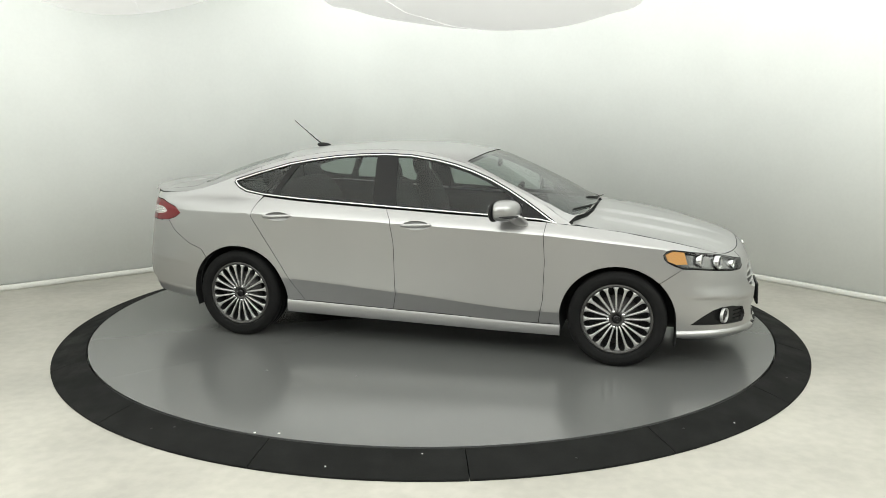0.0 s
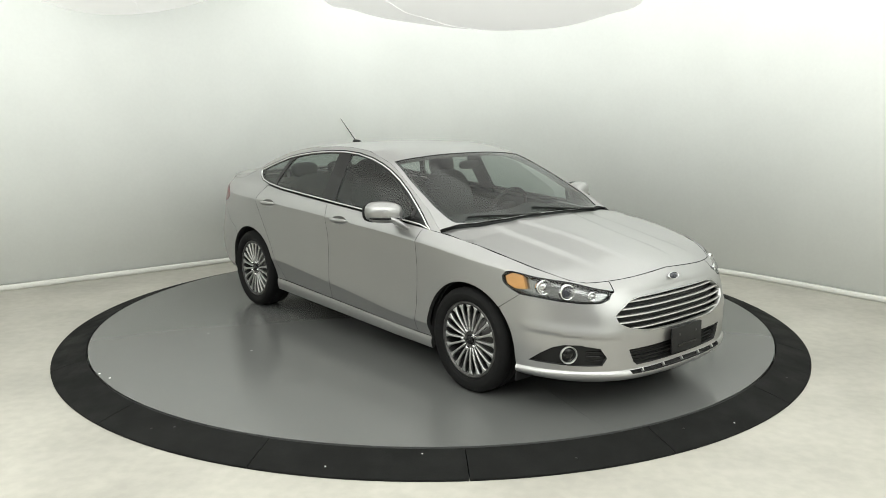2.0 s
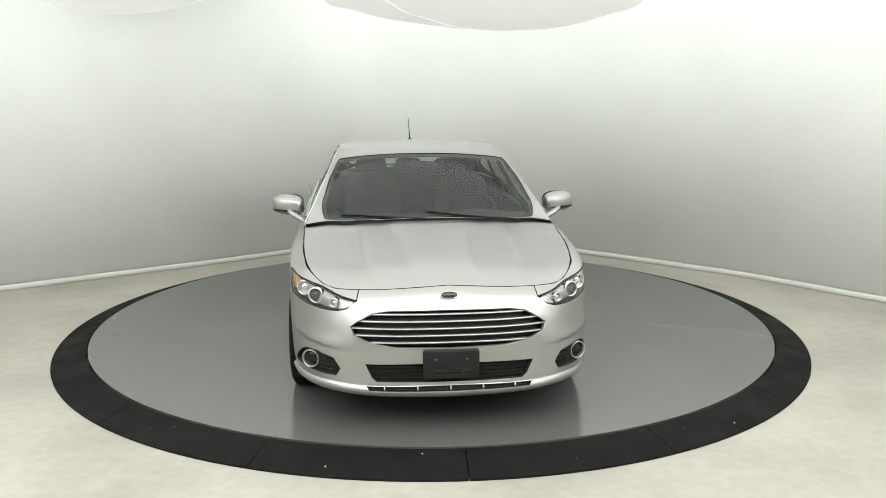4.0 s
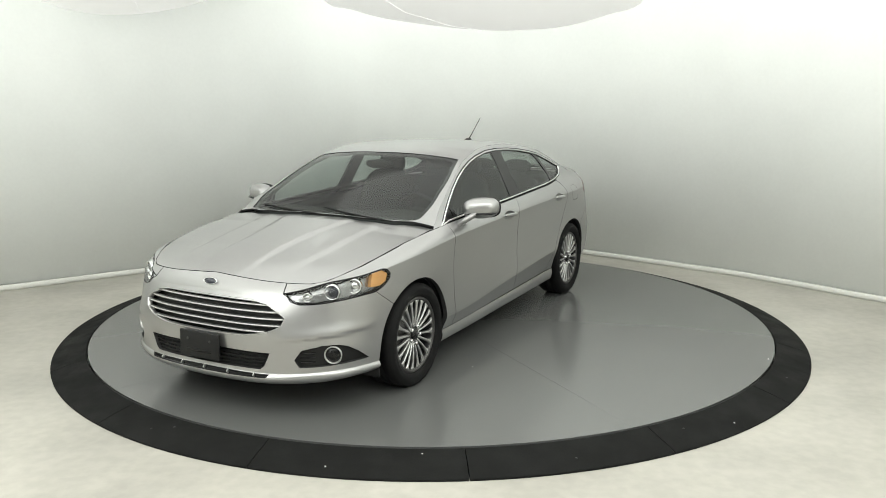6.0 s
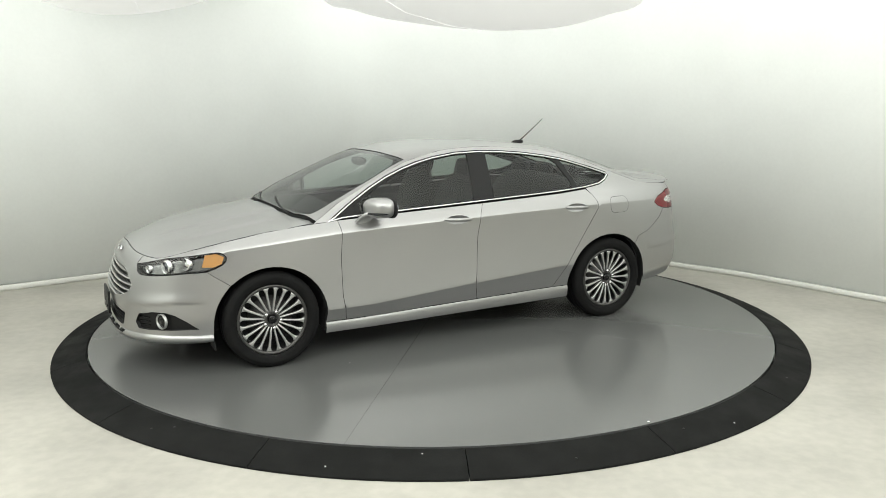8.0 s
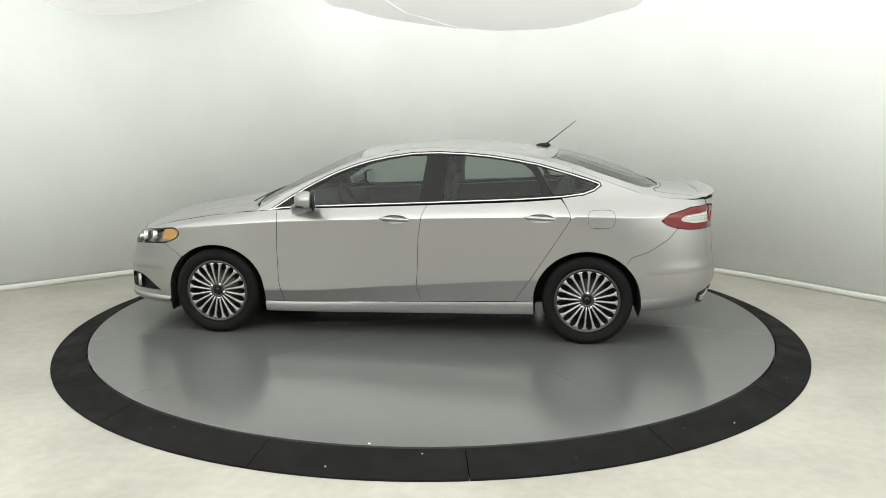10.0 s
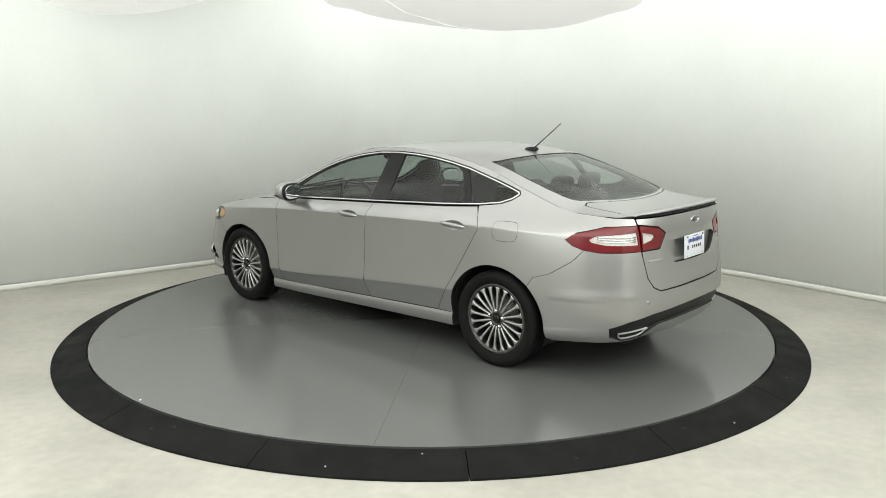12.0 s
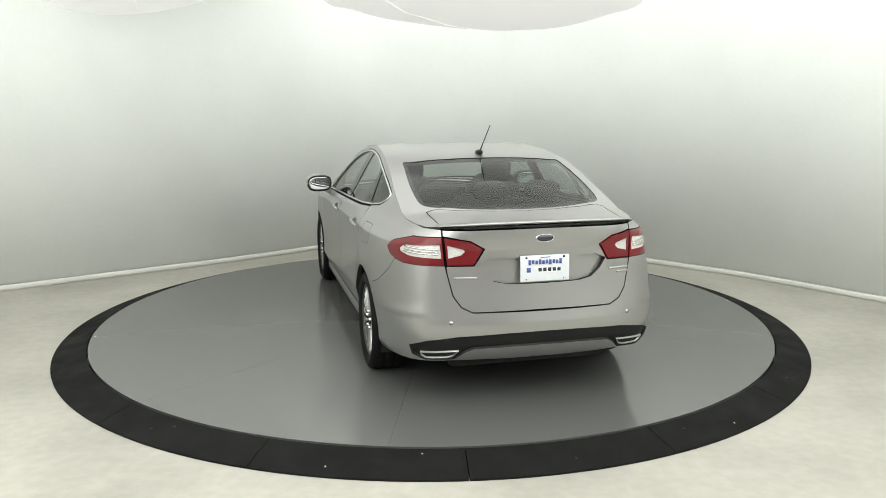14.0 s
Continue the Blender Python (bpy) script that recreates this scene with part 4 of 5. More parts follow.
def hood_skin(x, y, out=0.0):
    """The hood, drawn gently to the fender and nose lines at its edge."""
    p = hood(x, y, out)
    d, dz = 1e9, 0.0
    for (x0, y0, c0), (x1, y1, c1) in zip(hood_dz, hood_dz[1:]):
        ex, ey = x1 - x0, y1 - y0
        t = min(max(((x - x0) * ex + (abs(y) - y0) * ey) / (ex * ex + ey * ey), 0.0), 1.0)
        q = math.hypot(x - x0 - t * ex, abs(y) - y0 - t * ey)
        if q < d:
            d, dz = q, c0 + (c1 - c0) * t
    return (x, y, p[2] + dz * max(0.0, 1 - d / 0.3) ** 2)


hood_half = [(1.206, 0.0), (1.203, 0.35), (1.174, 0.585), (1.125, 0.705), (1.10, 0.75)] + [p[:2] for p in hood_side]
hood_loop = hood_half + [(x, -y) for x, y in hood_half[-2:0:-1]]
bonnet = patch("hood", car, M_PAINT, hood_skin, shrunk(hood_loop, 0.0025), vs=[-0.88 + 0.016 * i for i in range(111)], rim=0.018, eps=(0.006, 0.006))
cowl_half = [(1.245, 0.0), (1.242, 0.35), (1.215, 0.60), (1.165, 0.735), (1.10, 0.775), (1.06, 0.77), (1.075, 0.70), (1.14, 0.56), (1.17, 0.35), (1.175, 0.0)]
patch("cowl", car, M_BLACK, hood, cowl_half + [(x, -y) for x, y in cowl_half[-2:0:-1]], out=-0.03, vs=TOP_V, rim=0, label="black plastic cowl below the windscreen")


# ------------------------------------------------------------ lamps, grille and trim
def on_skin(s, z, out=0.0, flip=1):
    """A pose on the skin: its z axis points out of the car, its x axis along it."""
    v = level_v(mirrored_s(s), z)
    a, b, c, d = (Vector(skin(s + 0.01, v, out)), Vector(skin(s - 0.01, v, out)), Vector(skin(s, v + 0.03, out)), Vector(skin(s, v - 0.03, out)))
    x = (a - b).normalized()
    n = x.cross(c - d).normalized()
    y = n.cross(x)
    p = Vector(skin(s, v, out))
    m = Matrix((x, y, n)).transposed().to_4x4()
    m.translation = p
    if flip < 0:
        m = Matrix.Diagonal((1, -1, 1, 1)) @ m @ Matrix.Diagonal((-1, 1, 1, 1))
    return m


def lathe(profile, n=32, closed=False):
    """A body of revolution about z from (radius, z) pairs."""
    bm = bmesh.new()
    rows = [[bm.verts.new((r * math.cos(2 * math.pi * i / n), r * math.sin(2 * math.pi * i / n), z)) for i in range(n)] if r > 1e-6 else [bm.verts.new((0, 0, z))] * n for r, z in profile]
    for a, b in list(zip(rows, rows[1:])) + ([(rows[-1], rows[0])] if closed else []):
        for i in range(n):
            f = [a[i], a[(i + 1) % n], b[(i + 1) % n], b[i]]
            f = [v for k, v in enumerate(f) if v not in f[:k]]
            if len(f) >= 3:
                bm.faces.new(f)
    return bm


def placed(bm, m):
    bmesh.ops.transform(bm, matrix=m, verts=bm.verts)
    if m.determinant() < 0:
        bmesh.ops.reverse_faces(bm, faces=bm.faces)
    return bm


def rounded_box(w, h, d, r, seg=3):
    bm = bmesh.new()
    bmesh.ops.create_cube(bm, size=1, matrix=Matrix.Diagonal((w, h, d, 1)))
    bmesh.ops.bevel(bm, geom=bm.edges[:], offset=r, segments=seg, profile=0.5, affect="EDGES")
    return bm


def blob(sx, sy, sz, p=2.6, n=24, m=14):
    """A superellipsoid: soft, slightly boxy."""
    def f(c, e):
        return math.copysign(abs(c) ** e, c)
    bm = bmesh.new()
    e = 2 / p
    rows = []
    for j in range(m + 1):
        b = -math.pi / 2 + math.pi * j / m
        rows.append([bm.verts.new((sx * f(math.cos(b), e) * f(math.cos(2 * math.pi * i / n), e), sy * f(math.cos(b), e) * f(math.sin(2 * math.pi * i / n), e), sz * f(math.sin(b), e))) for i in range(n)])
    for a, b in zip(rows, rows[1:]):
        for i in range(n):
            bm.faces.new((a[i], a[(i + 1) % n], b[(i + 1) % n], b[i]))
    bmesh.ops.remove_doubles(bm, verts=bm.verts, dist=1e-5)
    return bm


def tube(points, r, n=8, taper=1.0):
    bm = bmesh.new()
    pts = [Vector(p) for p in points]
    rows = []
    for i, p in enumerate(pts):
        t = (pts[min(i + 1, len(pts) - 1)] - pts[max(i - 1, 0)]).normalized()
        a = t.cross(Vector((0, 0.3, 1))).normalized()
        b = t.cross(a)
        q = r * (1 + (taper - 1) * i / (len(pts) - 1))
        rows.append([bm.verts.new(p + q * (a * math.cos(2 * math.pi * k / n) + b * math.sin(2 * math.pi * k / n))) for k in range(n)])
    for a, b in zip(rows, rows[1:]):
        for k in range(n):
            bm.faces.new((a[k], a[(k + 1) % n], b[(k + 1) % n], b[k]))
    bm.faces.new(rows[0])
    bm.faces.new(rows[-1])
    return bm


def skin_bar(z, s0, s1, height, depth, out, n=24):
    """A moulding that follows the skin at the height z."""
    bm = bmesh.new()
    rows = []
    for i in range(n + 1):
        s = s0 + (s1 - s0) * i / n
        row = []
        for dz, do in ((-0.5, -1), (-0.5, -0.25), (-0.3, 0), (0.3, 0), (0.5, -0.25), (0.5, -1)):
            zz = z + dz * height
            row.append(bm.verts.new(skin(s, level_v(mirrored_s(s), zz), out + do * depth)))
        rows.append(row)
    for a, b in zip(rows, rows[1:]):
        for k in range(6):
            bm.faces.new((a[k], a[(k + 1) % 6], b[(k + 1) % 6], b[k]))
    bm.faces.new(rows[0])
    bm.faces.new(rows[-1])
    return bm


head_raw = [(find_s(k, a, z), z) for k, a, z in HEAD_LOW + HEAD_TIP + HEAD_TOP]
amber_raw = [(find_s(k, a, z), z) for k, a, z in [("x", 1.745, 0.733), ("x", 1.80, 0.712), ("x", 1.87, 0.715), ("x", 1.845, 0.793), ("x", 1.775, 0.800), ("x", 1.728, 0.775)]]
for flip in (False, True):
    f = -1 if flip else 1
    head = patch("headlight", car, M_REFLECT, skin, sv_from(head_raw, gap=0.003), out=-0.04, flip=flip, rim=0, label="clear headlight with projector and amber corner")
    patch("lamp_bezel", head, M_GLOSSBLACK, skin, sv_from(head_raw, gap=0.002), [sv_from(head_raw, gap=0.0045)], out=-0.003, flip=flip, rim=0.035)
    patch("lens", head, M_LENS, skin, sv_from(head_raw, gap=0.003), out=-0.001, flip=flip, rim=0, label="clear lens")
    patch("amber_reflector", head, M_AMBER, skin, sv_from(amber_raw), out=-0.012, flip=flip, rim=0.03, label="amber side reflector")
    for x, z, r, nm in ((2.085, 0.713, 0.037, "projector"), (2.185, 0.690, 0.022, "inner_lamp"), (1.965, 0.733, 0.036, "outer_lamp")):
        s = find_s("x", x, z)
        fwd = on_skin(s, z, -0.03, f)
        fwd = Matrix.Translation(fwd.translation) @ (Vector((0.85, 0.35 * f, 0.0))).to_track_quat("Z", "Y").to_matrix().to_4x4()
        ring = part(nm, placed(lathe([(r * 1.25, -0.02), (r * 1.25, 0.006), (r * 1.12, 0.012), (r, 0.004), (r * 0.85, -0.008), (r * 0.85, -0.02)]), fwd), M_CHROME, head)
        part("bulb_lens", placed(lathe([(r * 0.86, -0.012), (r * 0.7, -0.001), (r * 0.4, 0.006), (0, 0.008)]), fwd), M_BADGE if nm == "projector" else M_CHROME, ring)
    # tail lamp on the body, and its inner half on the lid
    outer_raw = [(find_s(k, a, z), z) for k, a, z in TAIL_TIP + TAIL_TOP + TAIL_LOW[::-1]]
    white_raw = [(find_s(k, a, z), z) for k, a, z in [("x", -2.082, 0.928), ("x", -2.14, 0.958), ("r", 0.600, 0.974), ("r", 0.592, 0.896), ("x", -2.18, 0.898), ("x", -2.10, 0.912)]]
    lamp = patch("tail_lamp", car, M_RED, skin, sv_from(outer_raw, gap=0.003), [sv_from(white_raw)], flip=flip, out=0.002, rim=0.02, label="red tail lamp with clear centre")
    patch("clear_centre", lamp, M_WHITELENS, skin, sv_from(white_raw, gap=-0.001), out=-0.006, flip=flip, rim=0, label="clear ribbed centre")
    for k in range(3):
        z = 0.918 + 0.014 * k
        s0, s1 = find_s("x", -2.13, z), find_s("r", 0.61, z)
        bar = skin_bar(z, s0, s1, 0.007, 0.006, 0.0, 10)
        part("lamp_rib", placed(bar, Matrix.Diagonal((1, f, 1, 1))), M_CHROME, lamp)
    in_raw = [(find_s(k, a, z), z) for k, a, z in [("r", 0.573, 1.013), ("r", 0.435, 0.993), ("r", 0.362, 0.950), ("r", 0.415, 0.860), ("r", 0.563, 0.858)]]
    in_white = [(find_s(k, a, z), z) for k, a, z in [("r", 0.562, 0.972), ("r", 0.475, 0.951), ("r", 0.462, 0.938), ("r", 0.485, 0.915), ("r", 0.556, 0.897)]]
    lamp = patch("lid_lamp", trunk, M_RED, skin, sv_from(in_raw, gap=0.001), [sv_from(in_white)], flip=flip, out=0.002, rim=0.02, label="red tail lamp with clear centre")
    patch("clear_centre", lamp, M_WHITELENS, skin, sv_from(in_white, gap=-0.001), out=-0.006, flip=flip, rim=0)
    # fog lamp
    fog = patch("fog_lamp_insert", car, M_BLACK, skin, sv_from(fog_raw, gap=-0.004), flip=flip, out=-0.022, rim=0, label="black insert with chrome-ringed fog lamp")
    m = on_skin(find_s("x", 2.125, 0.364), 0.364, -0.004, f)
    m = Matrix.Translation(m.translation) @ Vector((0.9, 0.42 * f, 0)).to_track_quat("Z", "Y").to_matrix().to_4x4()
    part("fog_ring", placed(lathe([(0.050, -0.01), (0.052, 0.008), (0.049, 0.012), (0.045, 0.008), (0.043, -0.004)]), m), M_ALLOY, fog, "chrome ring")
    part("fog_lens", placed(lathe([(0.042, -0.006), (0.03, 0.002), (0.015, 0.006), (0, 0.007)]), m), M_GLOSSBLACK, fog)
    for k in range(3):
        z = 0.33 + 0.026 * k
        s0, s1 = find_s("f", 0.625, z), find_s("f", 0.70, z)
        part("insert_slat", placed(skin_bar(z, s0, s1, 0.006, 0.012, -0.012, 6), Matrix.Diagonal((1, f, 1, 1))), M_GLOSSBLACK, fog)
    # exhaust tip
    exh_raw = [(find_s("r", y, z), z) for y, z in ((0.715, 0.338), (0.50, 0.350), (0.525, 0.312), (0.56, 0.300), (0.68, 0.296), (0.705, 0.312))]
    tip = patch("exhaust_tip", car, M_ALLOY, skin, sv_from(exh_raw), [sv_from(exh_raw, gap=0.006)], flip=flip, out=-0.006, rim=0.012, label="chrome trapezoid exhaust tip")
    patch("exhaust_bore", tip, M_INNER, skin, sv_from(exh_raw, gap=0.004), flip=flip, out=-0.017, rim=0)
    # parking sensors
    for y in (0.55,):
        m = on_skin(find_s("r", y, 0.53), 0.53, 0.001, f)
        part("parking_sensor", placed(lathe([(0.013, -0.004), (0.012, 0.001), (0.0, 0.002)], 16), m), M_PAINT, car)

grille_raw = half_sv(GRILLE, 0.0)
grille = patch("grille", car, M_BLACK, skin, sv_from(grille_raw, gap=-0.004), out=-0.06, rim=0, label="black grille with five chrome bars")


def grille_half(z, loop):
    best = 0.0
    for (s0, z0), (s1, z1) in zip(loop, loop[1:]):
        if z0 != z1 and min(z0, z1) <= z <= max(z0, z1):
            best = max(best, s0 + (s1 - s0) * (z - z0) / (z1 - z0))
    return best


for k in range(5):
    z = 0.500 + 0.0365 * k
    h = grille_half(z, grille_raw[:10]) - 0.008
    part("grille_bar", skin_bar(z, -h, h, 0.010, 0.022, -0.008), M_ALLOY, grille, "satin chrome bar")
patch("grille_surround", grille, M_ALLOY, skin, sv_from(grille_raw, gap=-0.001), [sv_from(grille_raw, gap=0.004)], out=0.0, rim=0.03)
intake = patch("lower_intake", car, M_BLACK, skin, sv_from(half_sv(INTAKE, 0.0), gap=-0.004), out=-0.03, rim=0, label="black lower air intake")
for k in range(4):
    z = 0.300 + 0.022 * k
    h = grille_half(z, half_sv(INTAKE, 0.0)[:5]) - 0.01
    part("intake_slat", skin_bar(z, -h, h, 0.006, 0.014, -0.015), M_BLACK, intake)
slot = patch("lower_slot", car, M_INNER, skin, sv_from(half_sv(SLOT, 0.0), gap=-0.003), out=-0.025, rim=0)
for y in (-0.36, -0.18, 0.0, 0.18, 0.36):
    s = find_s("f", abs(y), 0.247) * (1 if y >= 0 else -1)
    part("slot_fin", placed(rounded_box(0.008, 0.024, 0.02, 0.002, 1), on_skin(s, 0.247, -0.012)), M_ALLOY, slot)
m = pose(2.385, 0, 0.386, 0, -2, 0)
bracket = part("plate_bracket", placed(rounded_box(0.016, 0.305, 0.156, 0.006), m), M_BLACK, car, "empty black licence plate bracket")
part("bracket_bar", placed(rounded_box(0.010, 0.19, 0.018, 0.003), pose(2.393, 0, 0.352)), M_GLOSSBLACK, bracket)
for y in (-0.085, 0.085):
    part("screw", placed(lathe([(0.008, 0), (0.007, 0.003), (0, 0.004)], 12), pose(2.3935, y, 0.416, 0, 90, 0)), M_STEEL, bracket)


def badge(x, z, w, h, back, tilt):
    """A plain oval badge with a bright rim."""
    m = pose(x, 0, z, 0, tilt, 180 if back else 0) @ Matrix.Rotation(radians(90), 4, "Y")
    ob = part("badge", placed(lathe([(0.5, -0.006), (0.5, 0.003), (0.46, 0.006), (0.43, 0.004), (0.42, 0.001)], 32), m @ Matrix.Diagonal((h, w, 1, 1))), M_CHROME, car, "plain oval badge")
    part("badge_field", placed(lathe([(0.44, 0.0), (0.4, 0.003), (0.0, 0.005)], 32), m @ Matrix.Diagonal((h, w, 1, 1))), M_BADGE, ob)


badge(2.274, 0.744, 0.105, 0.042, False, -25)
badge(-2.409, 1.006, 0.115, 0.048, True, 0)
plate = part("dealer_plate", placed(rounded_box(0.006, 0.300, 0.152, 0.0025, 2), pose(-2.416, 0, 0.832, 0, 3, 0)), M_PLATE, car, "white dealer plate with blue bars")
PRINT = [(-0.095 + 0.021 * k, 0.868 + 0.003 * (k % 2), 0.015, 0.022 if k % 3 else 0.030, M_BLUE) for k in range(10)]
PRINT += [(-0.030 + 0.029 * k, 0.824, 0.021, 0.022, M_BADGE) for k in range(5)] + [(-0.100, 0.824, 0.026, 0.028, M_BLUE), (0.0, 0.793, 0.07, 0.007, M_BLUE), (0.0, 0.897, 0.06, 0.005, M_BLUE)]
for y, z, w, h, mat in PRINT:
    part("print_bar", placed(rounded_box(0.002, w, h, 0.0008, 1), pose(-2.4195 - (z - 0.832) * 0.05, -y, z, 0, 3, 0)), mat, plate)
for y in (-0.115, 0.115):
    for z in (0.896, 0.768):
        part("bolt", placed(lathe([(0.007, 0), (0.006, 0.003), (0, 0.004)], 10), pose(-2.419, y, z, 0, -90, 0)), M_BLACK if z > 0.8 else M_STEEL, plate)
for y0, y1, z, h in ((0.525, 0.395, 0.785, 0.012), (-0.425, -0.560, 0.800, 0.011), (-0.475, -0.560, 0.776, 0.010)):
    s0, s1 = (find_s("r", abs(y), z) for y in (y0, y1))
    if y0 < 0:
        s0, s1 = 2 * S_END - s0, 2 * S_END - s1
    part("lettering_bar", skin_bar(z, s0, s1, h, 0.003, 0.003, 8), M_ALLOY, trunk)

# spoiler blade along the rear edge of the lid, over a black strip put in as its shade
bm = bmesh.new()
rows = []
for i in range(41):
    y = -0.60 + 1.2 * i / 40
    e = 1 - (abs(y) / 0.60) ** 6
    q = skin(find_belt("r", min(abs(y), 0.58), 4.0), 4.0)
    x0, z0 = q[0] - 0.006, 1.086 + 0.012 * e - 0.012 * (abs(y) / 0.6) ** 2
    rows.append([bm.verts.new((x0 + a, y, z0 + b * max(e, 0.2))) for a, b in ((0.15, -0.014), (0.10, -0.001), (0.04, 0.008), (0.0, 0.010), (-0.010, 0.004), (-0.004, -0.006), (0.05, -0.006), (0.12, -0.012))])
for a, b in zip(rows, rows[1:]):
    for k in range(8):
        bm.faces.new((a[k], a[(k + 1) % 8], b[(k + 1) % 8], b[k]))
bm.faces.new(rows[0])
bm.faces.new(rows[-1])
part("spoiler", bm, M_PAINT, trunk)
# Black strip in place of the shade below the blade.
bm = bmesh.new()
rows = []
for i in range(31):
    y = -0.47 + 0.94 * i / 30
    q = skin(find_belt("r", abs(y), 4.0), 4.0)
    h = 0.011 * (1 - (abs(y) / 0.5) ** 2)
    rows.append([bm.verts.new((q[0] + a, y, 1.070 - 0.012 * (abs(y) / 0.6) ** 2 + b)) for a, b in ((0.03, 0), (0.004, 0), (0.004, h), (0.03, h))])
for a, b in zip(rows, rows[1:]):
    for k in range(4):
        bm.faces.new((a[k], a[(k + 1) % 4], b[(k + 1) % 4], b[k]))
part("spoiler_shade_strip", bm, M_GLOSSBLACK, trunk)

# ------------------------------------------------------------ mirrors, aerial, wipers
for f in (1, -1):
    def mirror_shape(p):
        t = min(max((p.y * f - 0.86) / 0.23, 0), 1)
        return Vector((p.x - 0.06 * t, p.y, p.z + 0.012 * t))
    bm = placed(blob(0.085, 0.115, 0.072, 2.7), pose(0.70, 0.985 * f, 1.040))
    for v in bm.verts:
        v.co = mirror_shape(v.co)
        if v.co.x < 0.66 - 0.06 * min(max((v.co.y * f - 0.86) / 0.23, 0), 1):
            v.co.x = 0.66 - 0.06 * min(max((v.co.y * f - 0.86) / 0.23, 0), 1)
    mirror = part("side_mirror", bm, M_PAINT, doors["f", f < 0], "silver door mirror")
    bm = placed(blob(0.004, 0.098, 0.056, 3.0, 20, 10), pose(0.5905, 0.985 * f, 1.046, 0, 0, 14.5 * f))
    part("mirror_glass", bm, M_MIRROR, mirror)
    bm = placed(blob(0.014, 0.114, 0.072, 2.9, 20, 10), pose(0.6065, 0.985 * f, 1.045, 0, 0, 14.5 * f))
    part("mirror_rim", bm, M_BLACK, mirror)
    bm = placed(blob(0.084, 0.112, 0.012, 2.6, 20, 8), pose(0.675, 0.985 * f, 1.012, 2 * f, 0, 14 * f))
    part("mirror_seam", bm, M_GLOSSBLACK, mirror)
    bm = placed(blob(0.06, 0.10, 0.022, 2.5, 16, 8), pose(0.745, 0.905 * f, 0.968, 32 * f, 0, 12 * f))
    part("mirror_arm", bm, M_PAINT, mirror)
base_fin = blob(0.062, 0.022, 0.020, 2.2)
aerial = part("aerial", placed(base_fin, pose(-1.075, 0, 1.412, 0, 4, 0)), M_BLACK, roof_panel, "short black roof aerial")
part("aerial_rod", tube([(-1.10, 0, 1.425), (-1.155, 0, 1.467), (-1.335, 0, 1.612)], 0.0055, 8, 0.45), M_BLACK, aerial)


def wiper(x0, y0, x1, y1):
    pts = []
    for i in range(13):
        t = i / 12
        x, y = x0 + (x1 - x0) * t + 0.02 * math.sin(math.pi * t), y0 + (y1 - y0) * t
        pts.append((x, y, roof(x, y)[2] + 0.010 + 0.008 * (1 - t) ** 3))
    arm = part("wiper", tube(pts, 0.0045, 8, 0.6), M_BLACK, car, "black windscreen wiper")
    bm = bmesh.new()
    rows = []
    for i in range(4, 13):
        x, y, z = pts[i]
        rows.append([bm.verts.new((x - 0.012 + a, y, roof(x, y)[2] + b)) for a, b in ((-0.003, 0.001), (0.004, 0.001), (0.006, 0.009), (-0.004, 0.009))])
    for a, b in zip(rows, rows[1:]):
        for k in range(4):
            bm.faces.new((a[k], a[(k + 1) % 4], b[(k + 1) % 4], b[k]))
    part("wiper_blade", bm, M_BLACK, arm)


wiper(1.195, 0.60, 1.13, -0.03)
wiper(1.215, -0.04, 1.09, -0.60)

# ------------------------------------------------------------ wheels
TYRE_R, RIM_R = 0.331, 0.242


